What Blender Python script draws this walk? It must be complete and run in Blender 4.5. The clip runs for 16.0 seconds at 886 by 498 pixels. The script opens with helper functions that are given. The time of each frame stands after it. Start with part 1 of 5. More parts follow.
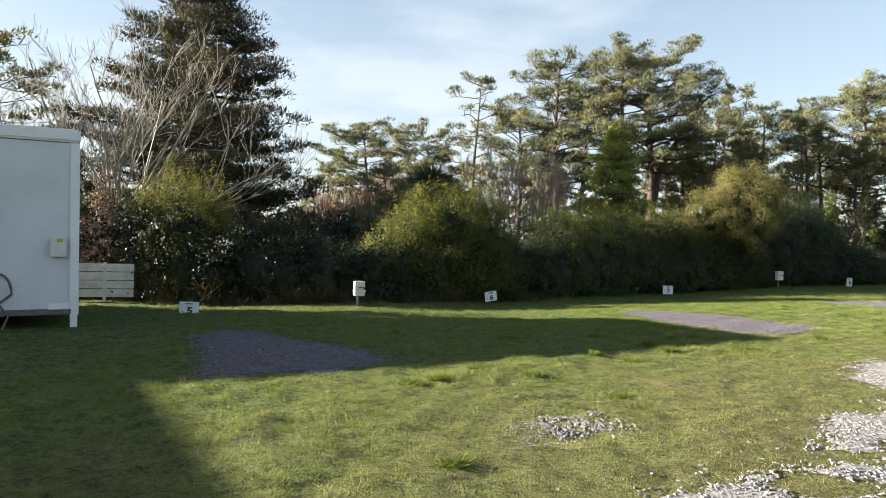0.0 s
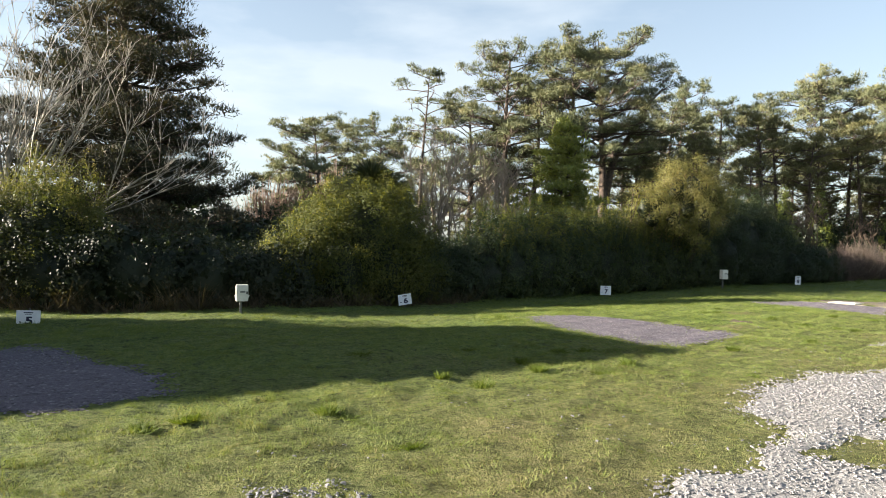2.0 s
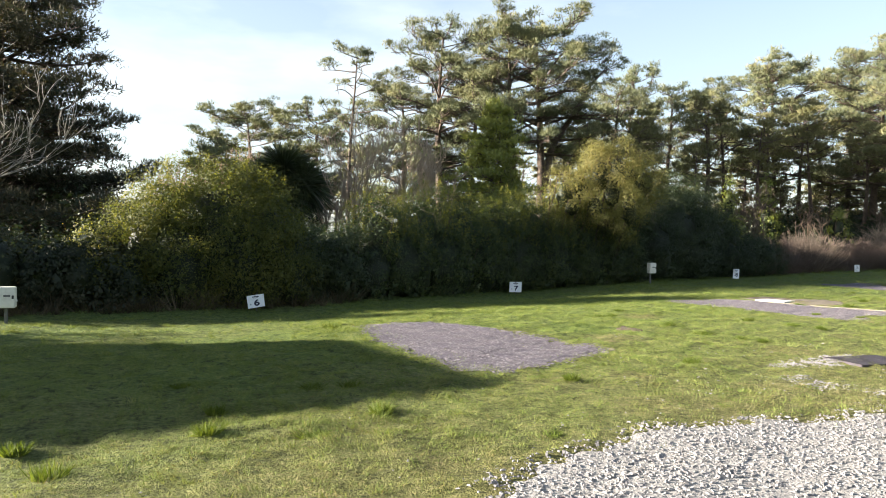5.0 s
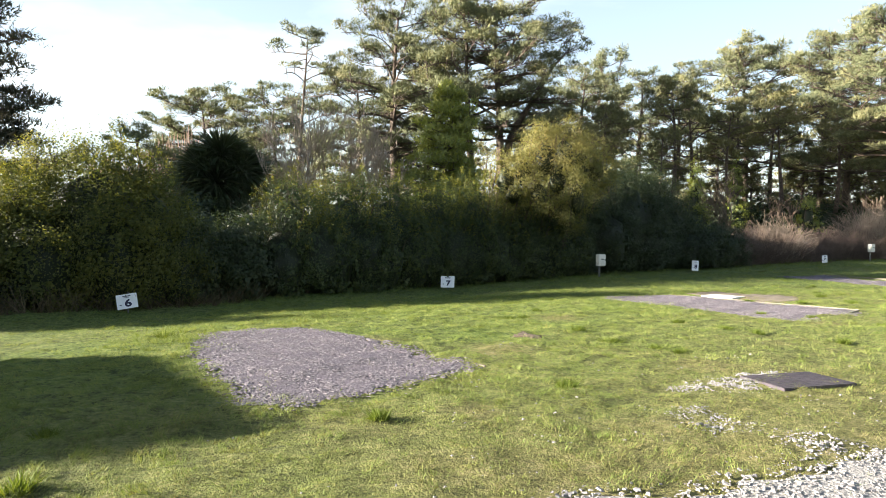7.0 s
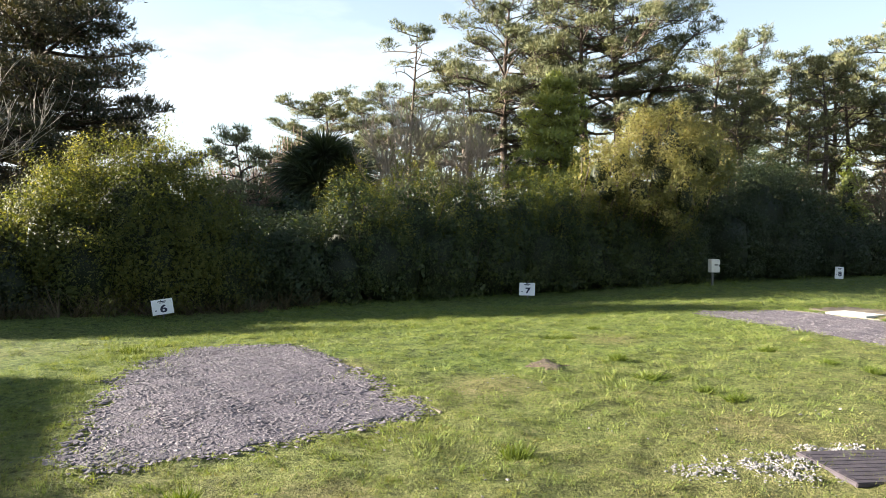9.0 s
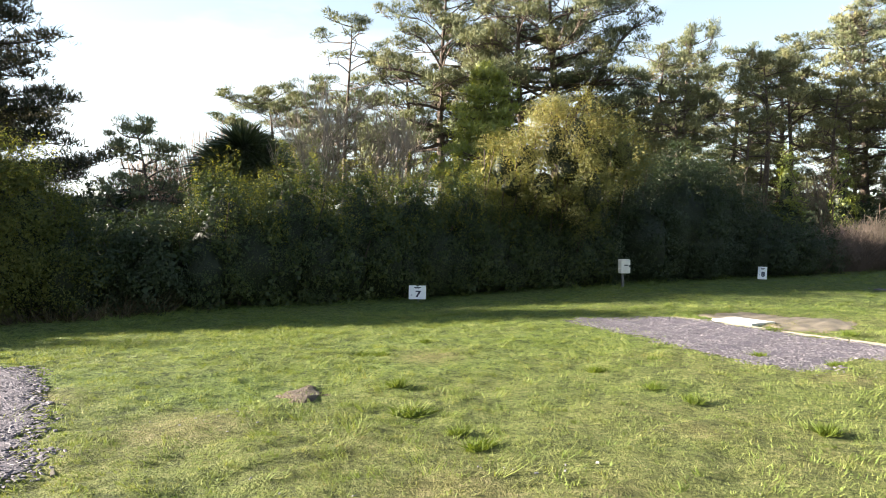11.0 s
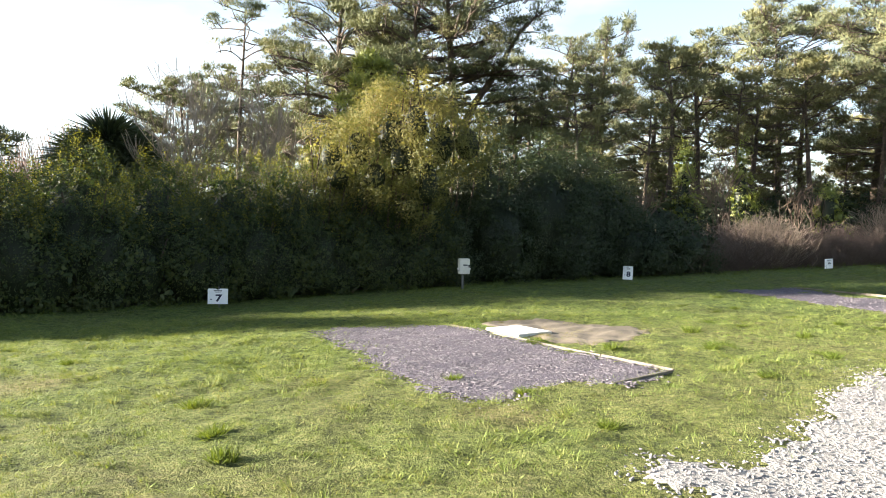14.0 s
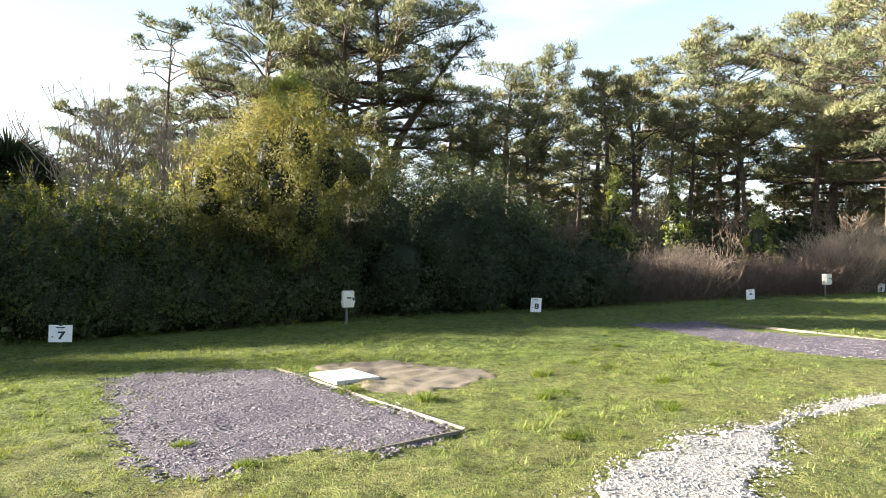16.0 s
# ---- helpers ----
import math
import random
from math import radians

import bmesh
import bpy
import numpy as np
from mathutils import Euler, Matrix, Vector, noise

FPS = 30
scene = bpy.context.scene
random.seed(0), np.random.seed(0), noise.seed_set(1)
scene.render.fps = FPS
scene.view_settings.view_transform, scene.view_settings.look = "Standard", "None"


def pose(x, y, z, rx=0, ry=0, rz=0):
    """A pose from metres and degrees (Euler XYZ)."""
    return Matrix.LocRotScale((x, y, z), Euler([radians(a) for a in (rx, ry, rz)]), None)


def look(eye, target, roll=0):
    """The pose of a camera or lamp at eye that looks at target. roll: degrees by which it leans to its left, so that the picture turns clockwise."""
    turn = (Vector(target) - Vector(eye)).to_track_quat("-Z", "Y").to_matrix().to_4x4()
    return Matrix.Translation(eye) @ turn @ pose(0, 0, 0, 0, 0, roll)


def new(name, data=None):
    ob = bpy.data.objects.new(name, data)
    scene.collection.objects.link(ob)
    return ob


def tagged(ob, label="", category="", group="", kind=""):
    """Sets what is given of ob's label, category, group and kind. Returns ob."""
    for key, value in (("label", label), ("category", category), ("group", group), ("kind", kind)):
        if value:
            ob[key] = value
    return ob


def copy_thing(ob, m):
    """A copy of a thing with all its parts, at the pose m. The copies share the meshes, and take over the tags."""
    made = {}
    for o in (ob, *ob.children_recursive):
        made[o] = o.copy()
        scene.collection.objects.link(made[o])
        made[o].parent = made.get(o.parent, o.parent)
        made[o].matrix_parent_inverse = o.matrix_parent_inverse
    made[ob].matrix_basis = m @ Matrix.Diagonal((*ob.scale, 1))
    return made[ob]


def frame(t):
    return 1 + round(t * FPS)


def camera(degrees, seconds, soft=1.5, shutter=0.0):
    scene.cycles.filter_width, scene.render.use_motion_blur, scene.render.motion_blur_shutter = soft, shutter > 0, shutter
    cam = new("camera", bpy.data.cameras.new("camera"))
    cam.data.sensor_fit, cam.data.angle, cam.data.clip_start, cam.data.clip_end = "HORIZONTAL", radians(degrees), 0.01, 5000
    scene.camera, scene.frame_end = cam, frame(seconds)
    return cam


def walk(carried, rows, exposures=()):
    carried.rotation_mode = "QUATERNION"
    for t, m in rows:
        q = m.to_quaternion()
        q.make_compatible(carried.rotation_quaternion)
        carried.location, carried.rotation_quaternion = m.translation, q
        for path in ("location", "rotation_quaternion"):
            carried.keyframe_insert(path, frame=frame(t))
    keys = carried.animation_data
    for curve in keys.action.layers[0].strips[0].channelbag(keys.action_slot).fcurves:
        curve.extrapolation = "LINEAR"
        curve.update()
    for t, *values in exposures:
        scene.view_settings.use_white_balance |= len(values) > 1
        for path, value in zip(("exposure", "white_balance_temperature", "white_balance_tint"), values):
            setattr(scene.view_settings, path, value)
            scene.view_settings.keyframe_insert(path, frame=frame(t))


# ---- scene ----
cam = camera(65.1, 16.0, 0.9)
METRES, EYE, TILT, LEAN, TURN = 19.41, 1.4, 0.0, 0.0, 0.0
ROWS = [
    (0.0, 0.0, 0.0, 0.0, 0.0, -0.1, -1.32),
    (0.5, 0.0189, 0.0223, -0.0015, -0.45, -0.15, -1.28),
    (1.0, 0.0411, 0.0428, 0.0004, -1.14, -0.14, -1.2),
    (1.5, 0.0638, 0.0649, 0.0007, -1.59, -0.11, -1.13),
    (2.0, 0.088, 0.086, 0.002, -2.16, -0.17, -1.08),
    (2.5, 0.1126, 0.1066, 0.0028, -2.65, -0.16, -1.0),
    (3.0, 0.1367, 0.1298, 0.0029, -3.11, -0.22, -0.96),
    (3.5, 0.1608, 0.1542, 0.0029, -3.37, -0.27, -0.9),
    (4.0, 0.1814, 0.1796, 0.0031, -3.8, -0.3, -0.89),
    (6.5, 0.2936, 0.2974, 0.0004, -5.38, -1.41, -0.67),
    (7.0, 0.3167, 0.3198, 0.0017, -5.68, -1.42, -0.62),
    (7.5, 0.334, 0.3432, 0.0023, -3.27, -1.43, -0.66),
    (8.0, 0.3544, 0.3642, 0.0033, 3.96, -1.36, -0.63),
    (8.5, 0.3791, 0.3868, 0.0019, 6.38, -1.39, -0.55),
    (9.0, 0.4057, 0.4099, 0.0026, 5.98, -1.41, -0.49),
    (11.5, 0.5303, 0.5069, 0.004, 3.42, -1.56, -0.48),
    (12.0, 0.5567, 0.52, 0.0054, 2.85, -1.57, -0.47),
    (12.5, 0.5847, 0.5316, 0.006, 2.19, -1.54, -0.46),
    (13.0, 0.6113, 0.5475, 0.0042, 1.73, -1.63, -0.47),
    (13.5, 0.6374, 0.5632, 0.0024, 1.28, -1.64, -0.51),
    (14.0, 0.6632, 0.5806, 0.0027, 0.81, -1.64, -0.52),
    (14.5, 0.6879, 0.5971, 0.0042, 0.3, -1.08, -0.55),
    (15.0, 0.7121, 0.6144, 0.0041, -0.18, -0.18, -0.58),
    (15.5, 0.7343, 0.6297, 0.0059, -1.03, 0.25, -0.62),
    (16.0, 0.7583, 0.6362, 0.0057, -1.6, 0.69, -0.58),
]
EXPOSURES = [(0.0, 2.54), (4.0, 2.71), (7.0, 2.99), (9.0, 2.9), (12.0, 3.1), (16.0, 3.15)]
walk(cam, [(t, pose(0, 0, EYE, TILT, LEAN, TURN) @ pose(METRES * x, METRES * y, METRES * z, 90 + pitch, roll, yaw)) for t, x, y, z, yaw, pitch, roll in ROWS], EXPOSURES)

# ---- world, sun ----
SUN_EL, SUN_AZ = radians(15.1), math.atan2(-0.03, -0.9995)
world = bpy.data.worlds.new("world")
scene.world = world
world.use_nodes = True
wn, wl = world.node_tree.nodes, world.node_tree.links
wn.clear()
w_out = wn.new("ShaderNodeOutputWorld")
w_bg = wn.new("ShaderNodeBackground")
w_sky = wn.new("ShaderNodeTexSky")
w_sky.sky_type = "NISHITA"
w_sky.sun_disc = False
w_sky.sun_elevation = SUN_EL
w_sky.sun_rotation = math.pi / 2 - SUN_AZ
w_sky.air_density, w_sky.dust_density, w_sky.ozone_density = 1.0, 1.5, 1.2
w_bg.inputs["Strength"].default_value = 0.0425
w_co = wn.new("ShaderNodeTexCoord")
w_map = wn.new("ShaderNodeMapping")
w_map.inputs["Scale"].default_value = (1.2, 1.2, 4.2)
w_map.inputs["Location"].default_value = (0.35, 0.2, 0.1)
w_noise = wn.new("ShaderNodeTexNoise")
w_noise.inputs["Scale"].default_value = 1.6
w_noise.inputs["Detail"].default_value = 7
w_noise.inputs["Roughness"].default_value = 0.5
w_ramp = wn.new("ShaderNodeValToRGB")
w_ramp.color_ramp.elements[0].color = (0.5, 0.5, 0.5, 1)
w_ramp.color_ramp.elements[0].position = 0.51
w_ramp.color_ramp.elements[1].position = 0.6
w_mix = wn.new("ShaderNodeMixRGB")
w_mix.inputs["Color2"].default_value = (4.3, 4.65, 4.9, 1)
wl.new(w_co.outputs["Generated"], w_map.inputs["Vector"])
wl.new(w_map.outputs["Vector"], w_noise.inputs["Vector"])
wl.new(w_noise.outputs["Fac"], w_ramp.inputs["Fac"])
w_xyz = wn.new("ShaderNodeSeparateXYZ")
w_up = wn.new("ShaderNodeMath")
w_up.operation, w_up.use_clamp = "SUBTRACT", True
w_up.inputs[0].default_value = 1.0
w_pow = wn.new("ShaderNodeMath")
w_pow.operation = "POWER"
w_pow.inputs[1].default_value = 1.8
w_haze = wn.new("ShaderNodeMath")
w_haze.operation = "MULTIPLY"
wl.new(w_co.outputs["Generated"], w_xyz.inputs[0])
wl.new(w_xyz.outputs["Z"], w_up.inputs[1])
wl.new(w_up.outputs[0], w_pow.inputs[0])
wl.new(w_pow.outputs[0], w_haze.inputs[0])
wl.new(w_ramp.outputs["Color"], w_haze.inputs[1])
wl.new(w_haze.outputs[0], w_mix.inputs["Fac"])
wl.new(w_sky.outputs["Color"], w_mix.inputs["Color1"])
wl.new(w_mix.outputs["Color"], w_bg.inputs["Color"])
wl.new(w_bg.outputs["Background"], w_out.inputs["Surface"])

sun = new("sun", bpy.data.lights.new("sun", "SUN"))
sun.data.energy = 5.0
sun.data.angle = radians(0.6)
sun.data.color = (1.0, 0.9, 0.77)
to_sun = Vector((math.cos(SUN_AZ) * math.cos(SUN_EL), math.sin(SUN_AZ) * math.cos(SUN_EL), math.sin(SUN_EL)))
sun.matrix_world = look(to_sun * 60, (0, 0, 0))

# ---- materials ----


def material(name):
    m = bpy.data.materials.new(name)
    m.use_nodes = True
    n, l = m.node_tree.nodes, m.node_tree.links
    return m, n, l, n["Principled BSDF"]


def ramp_node(n, stops, k=0.59):
    r = n.new("ShaderNodeValToRGB")
    e = r.color_ramp.elements
    while len(e) < len(stops):
        e.new(0.5)
    for i, (p, c) in zip(e, stops):
        i.position, i.color = p, (*(k * a for a in c), 1)
    return r


def noise_node(n, l, scale, detail=4, rough=0.55, coords="Object"):
    t = n.new("ShaderNodeTexCoord")
    k = n.new("ShaderNodeTexNoise")
    k.inputs["Scale"].default_value, k.inputs["Detail"].default_value = scale, detail
    k.inputs["Roughness"].default_value = rough
    l.new(t.outputs[coords], k.inputs["Vector"])
    return k


def bump_node(n, l, height, b, strength, dist):
    k = n.new("ShaderNodeBump")
    k.inputs["Strength"].default_value, k.inputs["Distance"].default_value = strength, dist
    l.new(height, k.inputs["Height"])
    l.new(k.outputs["Normal"], b.inputs["Normal"])


def leaf_material(name, stops, rough=0.45, through_light=0.25, patch=0.6, spec=0.5, contrast=1.1, single=0.45):
    """Leaves: a colour for each leaf, tinted in patches, with light that shines through."""
    m, n, l, b = material(name)
    geo = n.new("ShaderNodeNewGeometry")
    nz = noise_node(n, l, patch, 3)
    mid = n.new("ShaderNodeMath")
    mid.operation = "MULTIPLY_ADD"
    mid.inputs[1].default_value = single
    half = n.new("ShaderNodeMath")
    half.operation = "MULTIPLY_ADD"
    half.inputs[1].default_value, half.inputs[2].default_value = contrast, 0.5 - 0.5 * single - 0.5 * contrast
    l.new(nz.outputs["Fac"], half.inputs[0])
    l.new(geo.outputs["Random Per Island"], mid.inputs[0])
    l.new(half.outputs[0], mid.inputs[2])
    r = ramp_node(n, stops)
    l.new(mid.outputs[0], r.inputs["Fac"])
    l.new(r.outputs["Color"], b.inputs["Base Color"])
    b.inputs["Roughness"].default_value = rough
    b.inputs["Specular IOR Level"].default_value = spec
    tr = n.new("ShaderNodeBsdfTranslucent")
    glow = ramp_node(n, [(p, (min(1, c[0] * 1.7), min(1, c[1] * 1.6), c[2] * 0.8)) for p, c in stops])
    l.new(mid.outputs[0], glow.inputs["Fac"])
    l.new(glow.outputs["Color"], tr.inputs["Color"])
    mx = n.new("ShaderNodeMixShader")
    mx.inputs["Fac"].default_value = through_light
    l.new(b.outputs[0], mx.inputs[1])
    l.new(tr.outputs[0], mx.inputs[2])
    l.new(mx.outputs[0], n["Material Output"].inputs["Surface"])
    return m


def mottled(name, stops, scale, rough=0.8, bump=0.4, dist=0.02, fine=0, metal=0.0, tone=0.6):
    m, n, l, b = material(name)
    k = noise_node(n, l, scale, 8, 0.65)
    r = ramp_node(n, stops, tone)
    l.new(k.outputs["Fac"], r.inputs["Fac"])
    l.new(r.outputs["Color"], b.inputs["Base Color"])
    b.inputs["Roughness"].default_value, b.inputs["Metallic"].default_value = rough, metal
    h = noise_node(n, l, fine or scale * 4, 5)
    bump_node(n, l, h.outputs["Fac"], b, bump, dist)
    return m


def island(name, stops, rough=0.7, scale=30, bump=0.3):
    """Loose pieces: a colour for each, with fine mottling."""
    m, n, l, b = material(name)
    geo = n.new("ShaderNodeNewGeometry")
    k = noise_node(n, l, scale, 4)
    a = n.new("ShaderNodeMath")
    a.operation = "MULTIPLY_ADD"
    a.inputs[1].default_value = 0.7
    s = n.new("ShaderNodeMath")
    s.operation = "MULTIPLY_ADD"
    s.inputs[1].default_value, s.inputs[2].default_value = 0.6, -0.15
    l.new(k.outputs["Fac"], s.inputs[0])
    l.new(geo.outputs["Random Per Island"], a.inputs[0])
    l.new(s.outputs[0], a.inputs[2])
    r = ramp_node(n, stops)
    l.new(a.outputs[0], r.inputs["Fac"])
    l.new(r.outputs["Color"], b.inputs["Base Color"])
    b.inputs["Roughness"].default_value = rough
    bump_node(n, l, k.outputs["Fac"], b, bump, 0.01)
    return m


def ground_material():
    """Turf: fresh, dry and bare soil, by wear of the ground and by chance."""
    m, n, l, b = material("turf")
    at = n.new("ShaderNodeAttribute")
    at.attribute_name = "wear"
    big = noise_node(n, l, 0.55, 5)
    small = noise_node(n, l, 6.5, 9, 0.72)
    fine = noise_node(n, l, 60.0, 4)
    fresh = ramp_node(n, [(0.38, (0.06, 0.092, 0.018)), (0.5, (0.158, 0.235, 0.044)), (0.64, (0.285, 0.35, 0.085))])
    dry = ramp_node(n, [(0.34, (0.1, 0.106, 0.03)), (0.5, (0.24, 0.235, 0.078)), (0.68, (0.39, 0.35, 0.16))])
    tuft = noise_node(n, l, 24.0, 5, 0.6)
    both = n.new("ShaderNodeMath")
    both.operation = "MULTIPLY_ADD"
    both.inputs[1].default_value = 0.75
    low = n.new("ShaderNodeMath")
    low.operation = "MULTIPLY_ADD"
    low.inputs[1].default_value, low.inputs[2].default_value = 0.7, -0.225
    l.new(tuft.outputs["Fac"], low.inputs[0])
    l.new(small.outputs["Fac"], both.inputs[0])
    l.new(low.outputs[0], both.inputs[2])
    l.new(both.outputs[0], fresh.inputs["Fac"])
    l.new(both.outputs[0], dry.inputs["Fac"])
    add = n.new("ShaderNodeMath")
    add.operation = "MULTIPLY_ADD"
    add.inputs[1].default_value = 1.6
    sub = n.new("ShaderNodeMath")
    sub.operation = "SUBTRACT"
    sub.use_clamp = True
    sub.inputs[1].default_value = 0.64
    l.new(big.outputs["Fac"], add.inputs[0])
    l.new(at.outputs["Fac"], add.inputs[2])
    l.new(add.outputs[0], sub.inputs[0])
    mx = n.new("ShaderNodeMixRGB")
    l.new(sub.outputs[0], mx.inputs["Fac"])
    l.new(fresh.outputs["Color"], mx.inputs["Color1"])
    l.new(dry.outputs["Color"], mx.inputs["Color2"])
    l.new(mx.outputs["Color"], b.inputs["Base Color"])
    b.inputs["Roughness"].default_value = 0.9
    b.inputs["Specular IOR Level"].default_value = 0.2
    hh = n.new("ShaderNodeMath")
    hh.operation = "ADD"
    l.new(small.outputs["Fac"], hh.inputs[0])
    l.new(fine.outputs["Fac"], hh.inputs[1])
    bump_node(n, l, hh.outputs[0], b, 1.0, 0.1)
    return m


TURF = ground_material()
BLADE = leaf_material("grass_blade", [(0.0, (0.084, 0.124, 0.029)), (0.4, (0.178, 0.243, 0.057)), (0.75, (0.274, 0.316, 0.090)), (1.0, (0.370, 0.367, 0.152))], 0.65, 0.22, 6.0, spec=0.15, contrast=1.7, single=0.4)
COARSE = leaf_material("coarse_grass_blade", [(0.0, (0.05, 0.085, 0.012)), (0.5, (0.12, 0.17, 0.024)), (1.0, (0.22, 0.26, 0.045))], 0.65, 0.3, 2.6, spec=0.15)
# Brown dead grass, with some of the hedge-foot shade put into its colour.
RANK = leaf_material("rank_dead_grass", [(0.0, (0.05, 0.042, 0.024)), (0.5, (0.12, 0.095, 0.055)), (1.0, (0.26, 0.2, 0.12))], 0.7, 0.2, 0.8, spec=0.2)
DRY_BLADE = leaf_material("dry_grass_blade", [(0.0, (0.10, 0.115, 0.03)), (0.5, (0.21, 0.2, 0.07)), (1.0, (0.36, 0.31, 0.16))], 0.65, 0.25, 0.9, spec=0.2)
LAUREL = leaf_material("laurel_leaf", [(0.0, (0.035, 0.054, 0.016)), (0.45, (0.099, 0.119, 0.030)), (0.8, (0.187, 0.188, 0.047)), (1.0, (0.294, 0.243, 0.069))], 0.6, 0.35, spec=0.2)
# Shoot leaves; their bright yellow-green also carries the sunlight on the hedge tops.
SUNLIT_SHOOT = leaf_material("sunlit_shoot_leaf", [(0.0, (0.111, 0.134, 0.026)), (0.45, (0.224, 0.234, 0.045)), (0.8, (0.320, 0.298, 0.061)), (1.0, (0.404, 0.322, 0.080))], 0.65, 0.38, spec=0.2)
PRIVET = leaf_material("privet_leaf", [(0.0, (0.025, 0.046, 0.020)), (0.5, (0.065, 0.097, 0.034)), (0.85, (0.136, 0.162, 0.048)), (1.0, (0.196, 0.172, 0.058))], 0.48, 0.4, spec=0.35)
GOLD = leaf_material("golden_leaf", [(0.0, (0.105, 0.123, 0.039)), (0.4, (0.200, 0.203, 0.069)), (0.75, (0.294, 0.263, 0.100)), (1.0, (0.377, 0.275, 0.130))], 0.65, 0.35, spec=0.2)
HOLLY = leaf_material("holly_leaf", [(0.0, (0.019, 0.035, 0.015)), (0.6, (0.046, 0.070, 0.026)), (1.0, (0.112, 0.128, 0.040))], 0.5, 0.3, spec=0.35)
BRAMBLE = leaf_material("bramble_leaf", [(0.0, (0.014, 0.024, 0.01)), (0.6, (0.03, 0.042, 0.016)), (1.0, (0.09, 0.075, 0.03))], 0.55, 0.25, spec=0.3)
PINE = leaf_material("pine_needles", [(0.0, (0.078, 0.104, 0.061)), (0.5, (0.17, 0.19, 0.1)), (0.8, (0.27, 0.255, 0.125)), (1.0, (0.36, 0.3, 0.16))], 0.7, 0.1, 0.55, spec=0.2, contrast=1.6, single=0.3)
WOOD = leaf_material("shaded_wood_needles", [(0.0, (0.069, 0.086, 0.046)), (0.5, (0.191, 0.189, 0.087)), (1.0, (0.29, 0.25, 0.12))], 0.7, 0.15, 0.5, spec=0.2, contrast=1.4, single=0.3)
CYPRESS = leaf_material("cypress_needles", [(0.0, (0.022, 0.031, 0.019)), (0.5, (0.062, 0.065, 0.039)), (1.0, (0.188, 0.138, 0.078))], 0.75, 0.12, 0.3, spec=0.2)
SPRUCE = leaf_material("young_conifer_needles", [(0.0, (0.108, 0.150, 0.026)), (0.6, (0.270, 0.312, 0.054)), (1.0, (0.432, 0.425, 0.084))], 0.5, 0.25, 0.3)
PALM = leaf_material("palm_blade", [(0.0, (0.035, 0.055, 0.025)), (0.7, (0.085, 0.11, 0.05)), (1.0, (0.25, 0.24, 0.11))], 0.4, 0.15)
REED = leaf_material("dead_stem", [(0.0, (0.192, 0.104, 0.068)), (0.5, (0.368, 0.240, 0.176)), (1.0, (0.496, 0.368, 0.288))], 0.7, 0.1)
BARK = mottled("pine_bark", [(0.3, (0.045, 0.036, 0.03)), (0.55, (0.12, 0.085, 0.062)), (0.75, (0.22, 0.155, 0.11))], 5, 0.9, 0.9, 0.06)
GREY_BARK = mottled("grey_bark", [(0.3, (0.17, 0.15, 0.125)), (0.55, (0.33, 0.3, 0.25)), (0.75, (0.47, 0.44, 0.38))], 6, 0.85, 0.6, 0.03)
TWIG = mottled("brown_twig", [(0.3, (0.10, 0.07, 0.05)), (0.6, (0.2, 0.145, 0.1)), (0.8, (0.33, 0.26, 0.19))], 4, 0.85, 0.3, 0.01)
DARK_TWIG = mottled("dark_brown_twig", [(0.3, (0.095, 0.066, 0.055)), (0.6, (0.209, 0.146, 0.113)), (0.8, (0.378, 0.274, 0.209))], 4, 0.85, 0.3, 0.01)
PALE_TWIG = mottled("pale_twig", [(0.3, (0.277, 0.210, 0.157)), (0.6, (0.499, 0.393, 0.301)), (0.8, (0.665, 0.555, 0.445))], 4, 0.85, 0.3, 0.01)
SLATE = island("slate_chip", [(0.0, (0.05, 0.044, 0.052)), (0.35, (0.115, 0.1, 0.116)), (0.75, (0.21, 0.186, 0.208)), (1.0, (0.4, 0.37, 0.385))], 0.8)
SLATE_BED = mottled("slate_bed", [(0.25, (0.038, 0.031, 0.044)), (0.5, (0.095, 0.079, 0.107)), (0.75, (0.164, 0.140, 0.174))], 28, 0.75, 1.0, 0.03, 45)
WHITE_STONE = island("white_gravel_stone", [(0.0, (0.156, 0.149, 0.147)), (0.4, (0.239, 0.232, 0.233)), (1.0, (0.359, 0.350, 0.351))], 0.75)
GRAVEL_BED = mottled("gravel_bed", [(0.25, (0.22, 0.21, 0.2)), (0.5, (0.34, 0.33, 0.315)), (0.75, (0.44, 0.43, 0.415))], 30, 0.9, 1.0, 0.03, 40, tone=0.6)
SAND = mottled("sandy_soil", [(0.25, (0.093, 0.076, 0.053)), (0.5, (0.187, 0.153, 0.109)), (0.75, (0.272, 0.228, 0.166))], 3, 0.95, 0.4, 0.02, 60)
SOIL = mottled("bare_soil", [(0.25, (0.04, 0.03, 0.02)), (0.5, (0.11, 0.078, 0.052)), (0.75, (0.2, 0.15, 0.10))], 12, 0.95, 1.0, 0.05, 30)
CONCRETE = mottled("pale_concrete", [(0.25, (0.6, 0.57, 0.5)), (0.5, (0.74, 0.72, 0.66)), (0.75, (0.82, 0.8, 0.75))], 5, 0.85, 0.3, 0.005, 80)
TIMBER = mottled("weathered_timber", [(0.25, (0.10, 0.085, 0.062)), (0.5, (0.19, 0.165, 0.12)), (0.75, (0.29, 0.255, 0.2))], 8, 0.8, 0.4, 0.005, 60)
CABIN_PAINT = mottled("grey_white_cabin_paint", [(0.25, (0.5, 0.52, 0.56)), (0.5, (0.62, 0.64, 0.68)), (0.75, (0.68, 0.7, 0.74))], 1.2, 0.45, 0.08, 0.004, 40, tone=0.86)
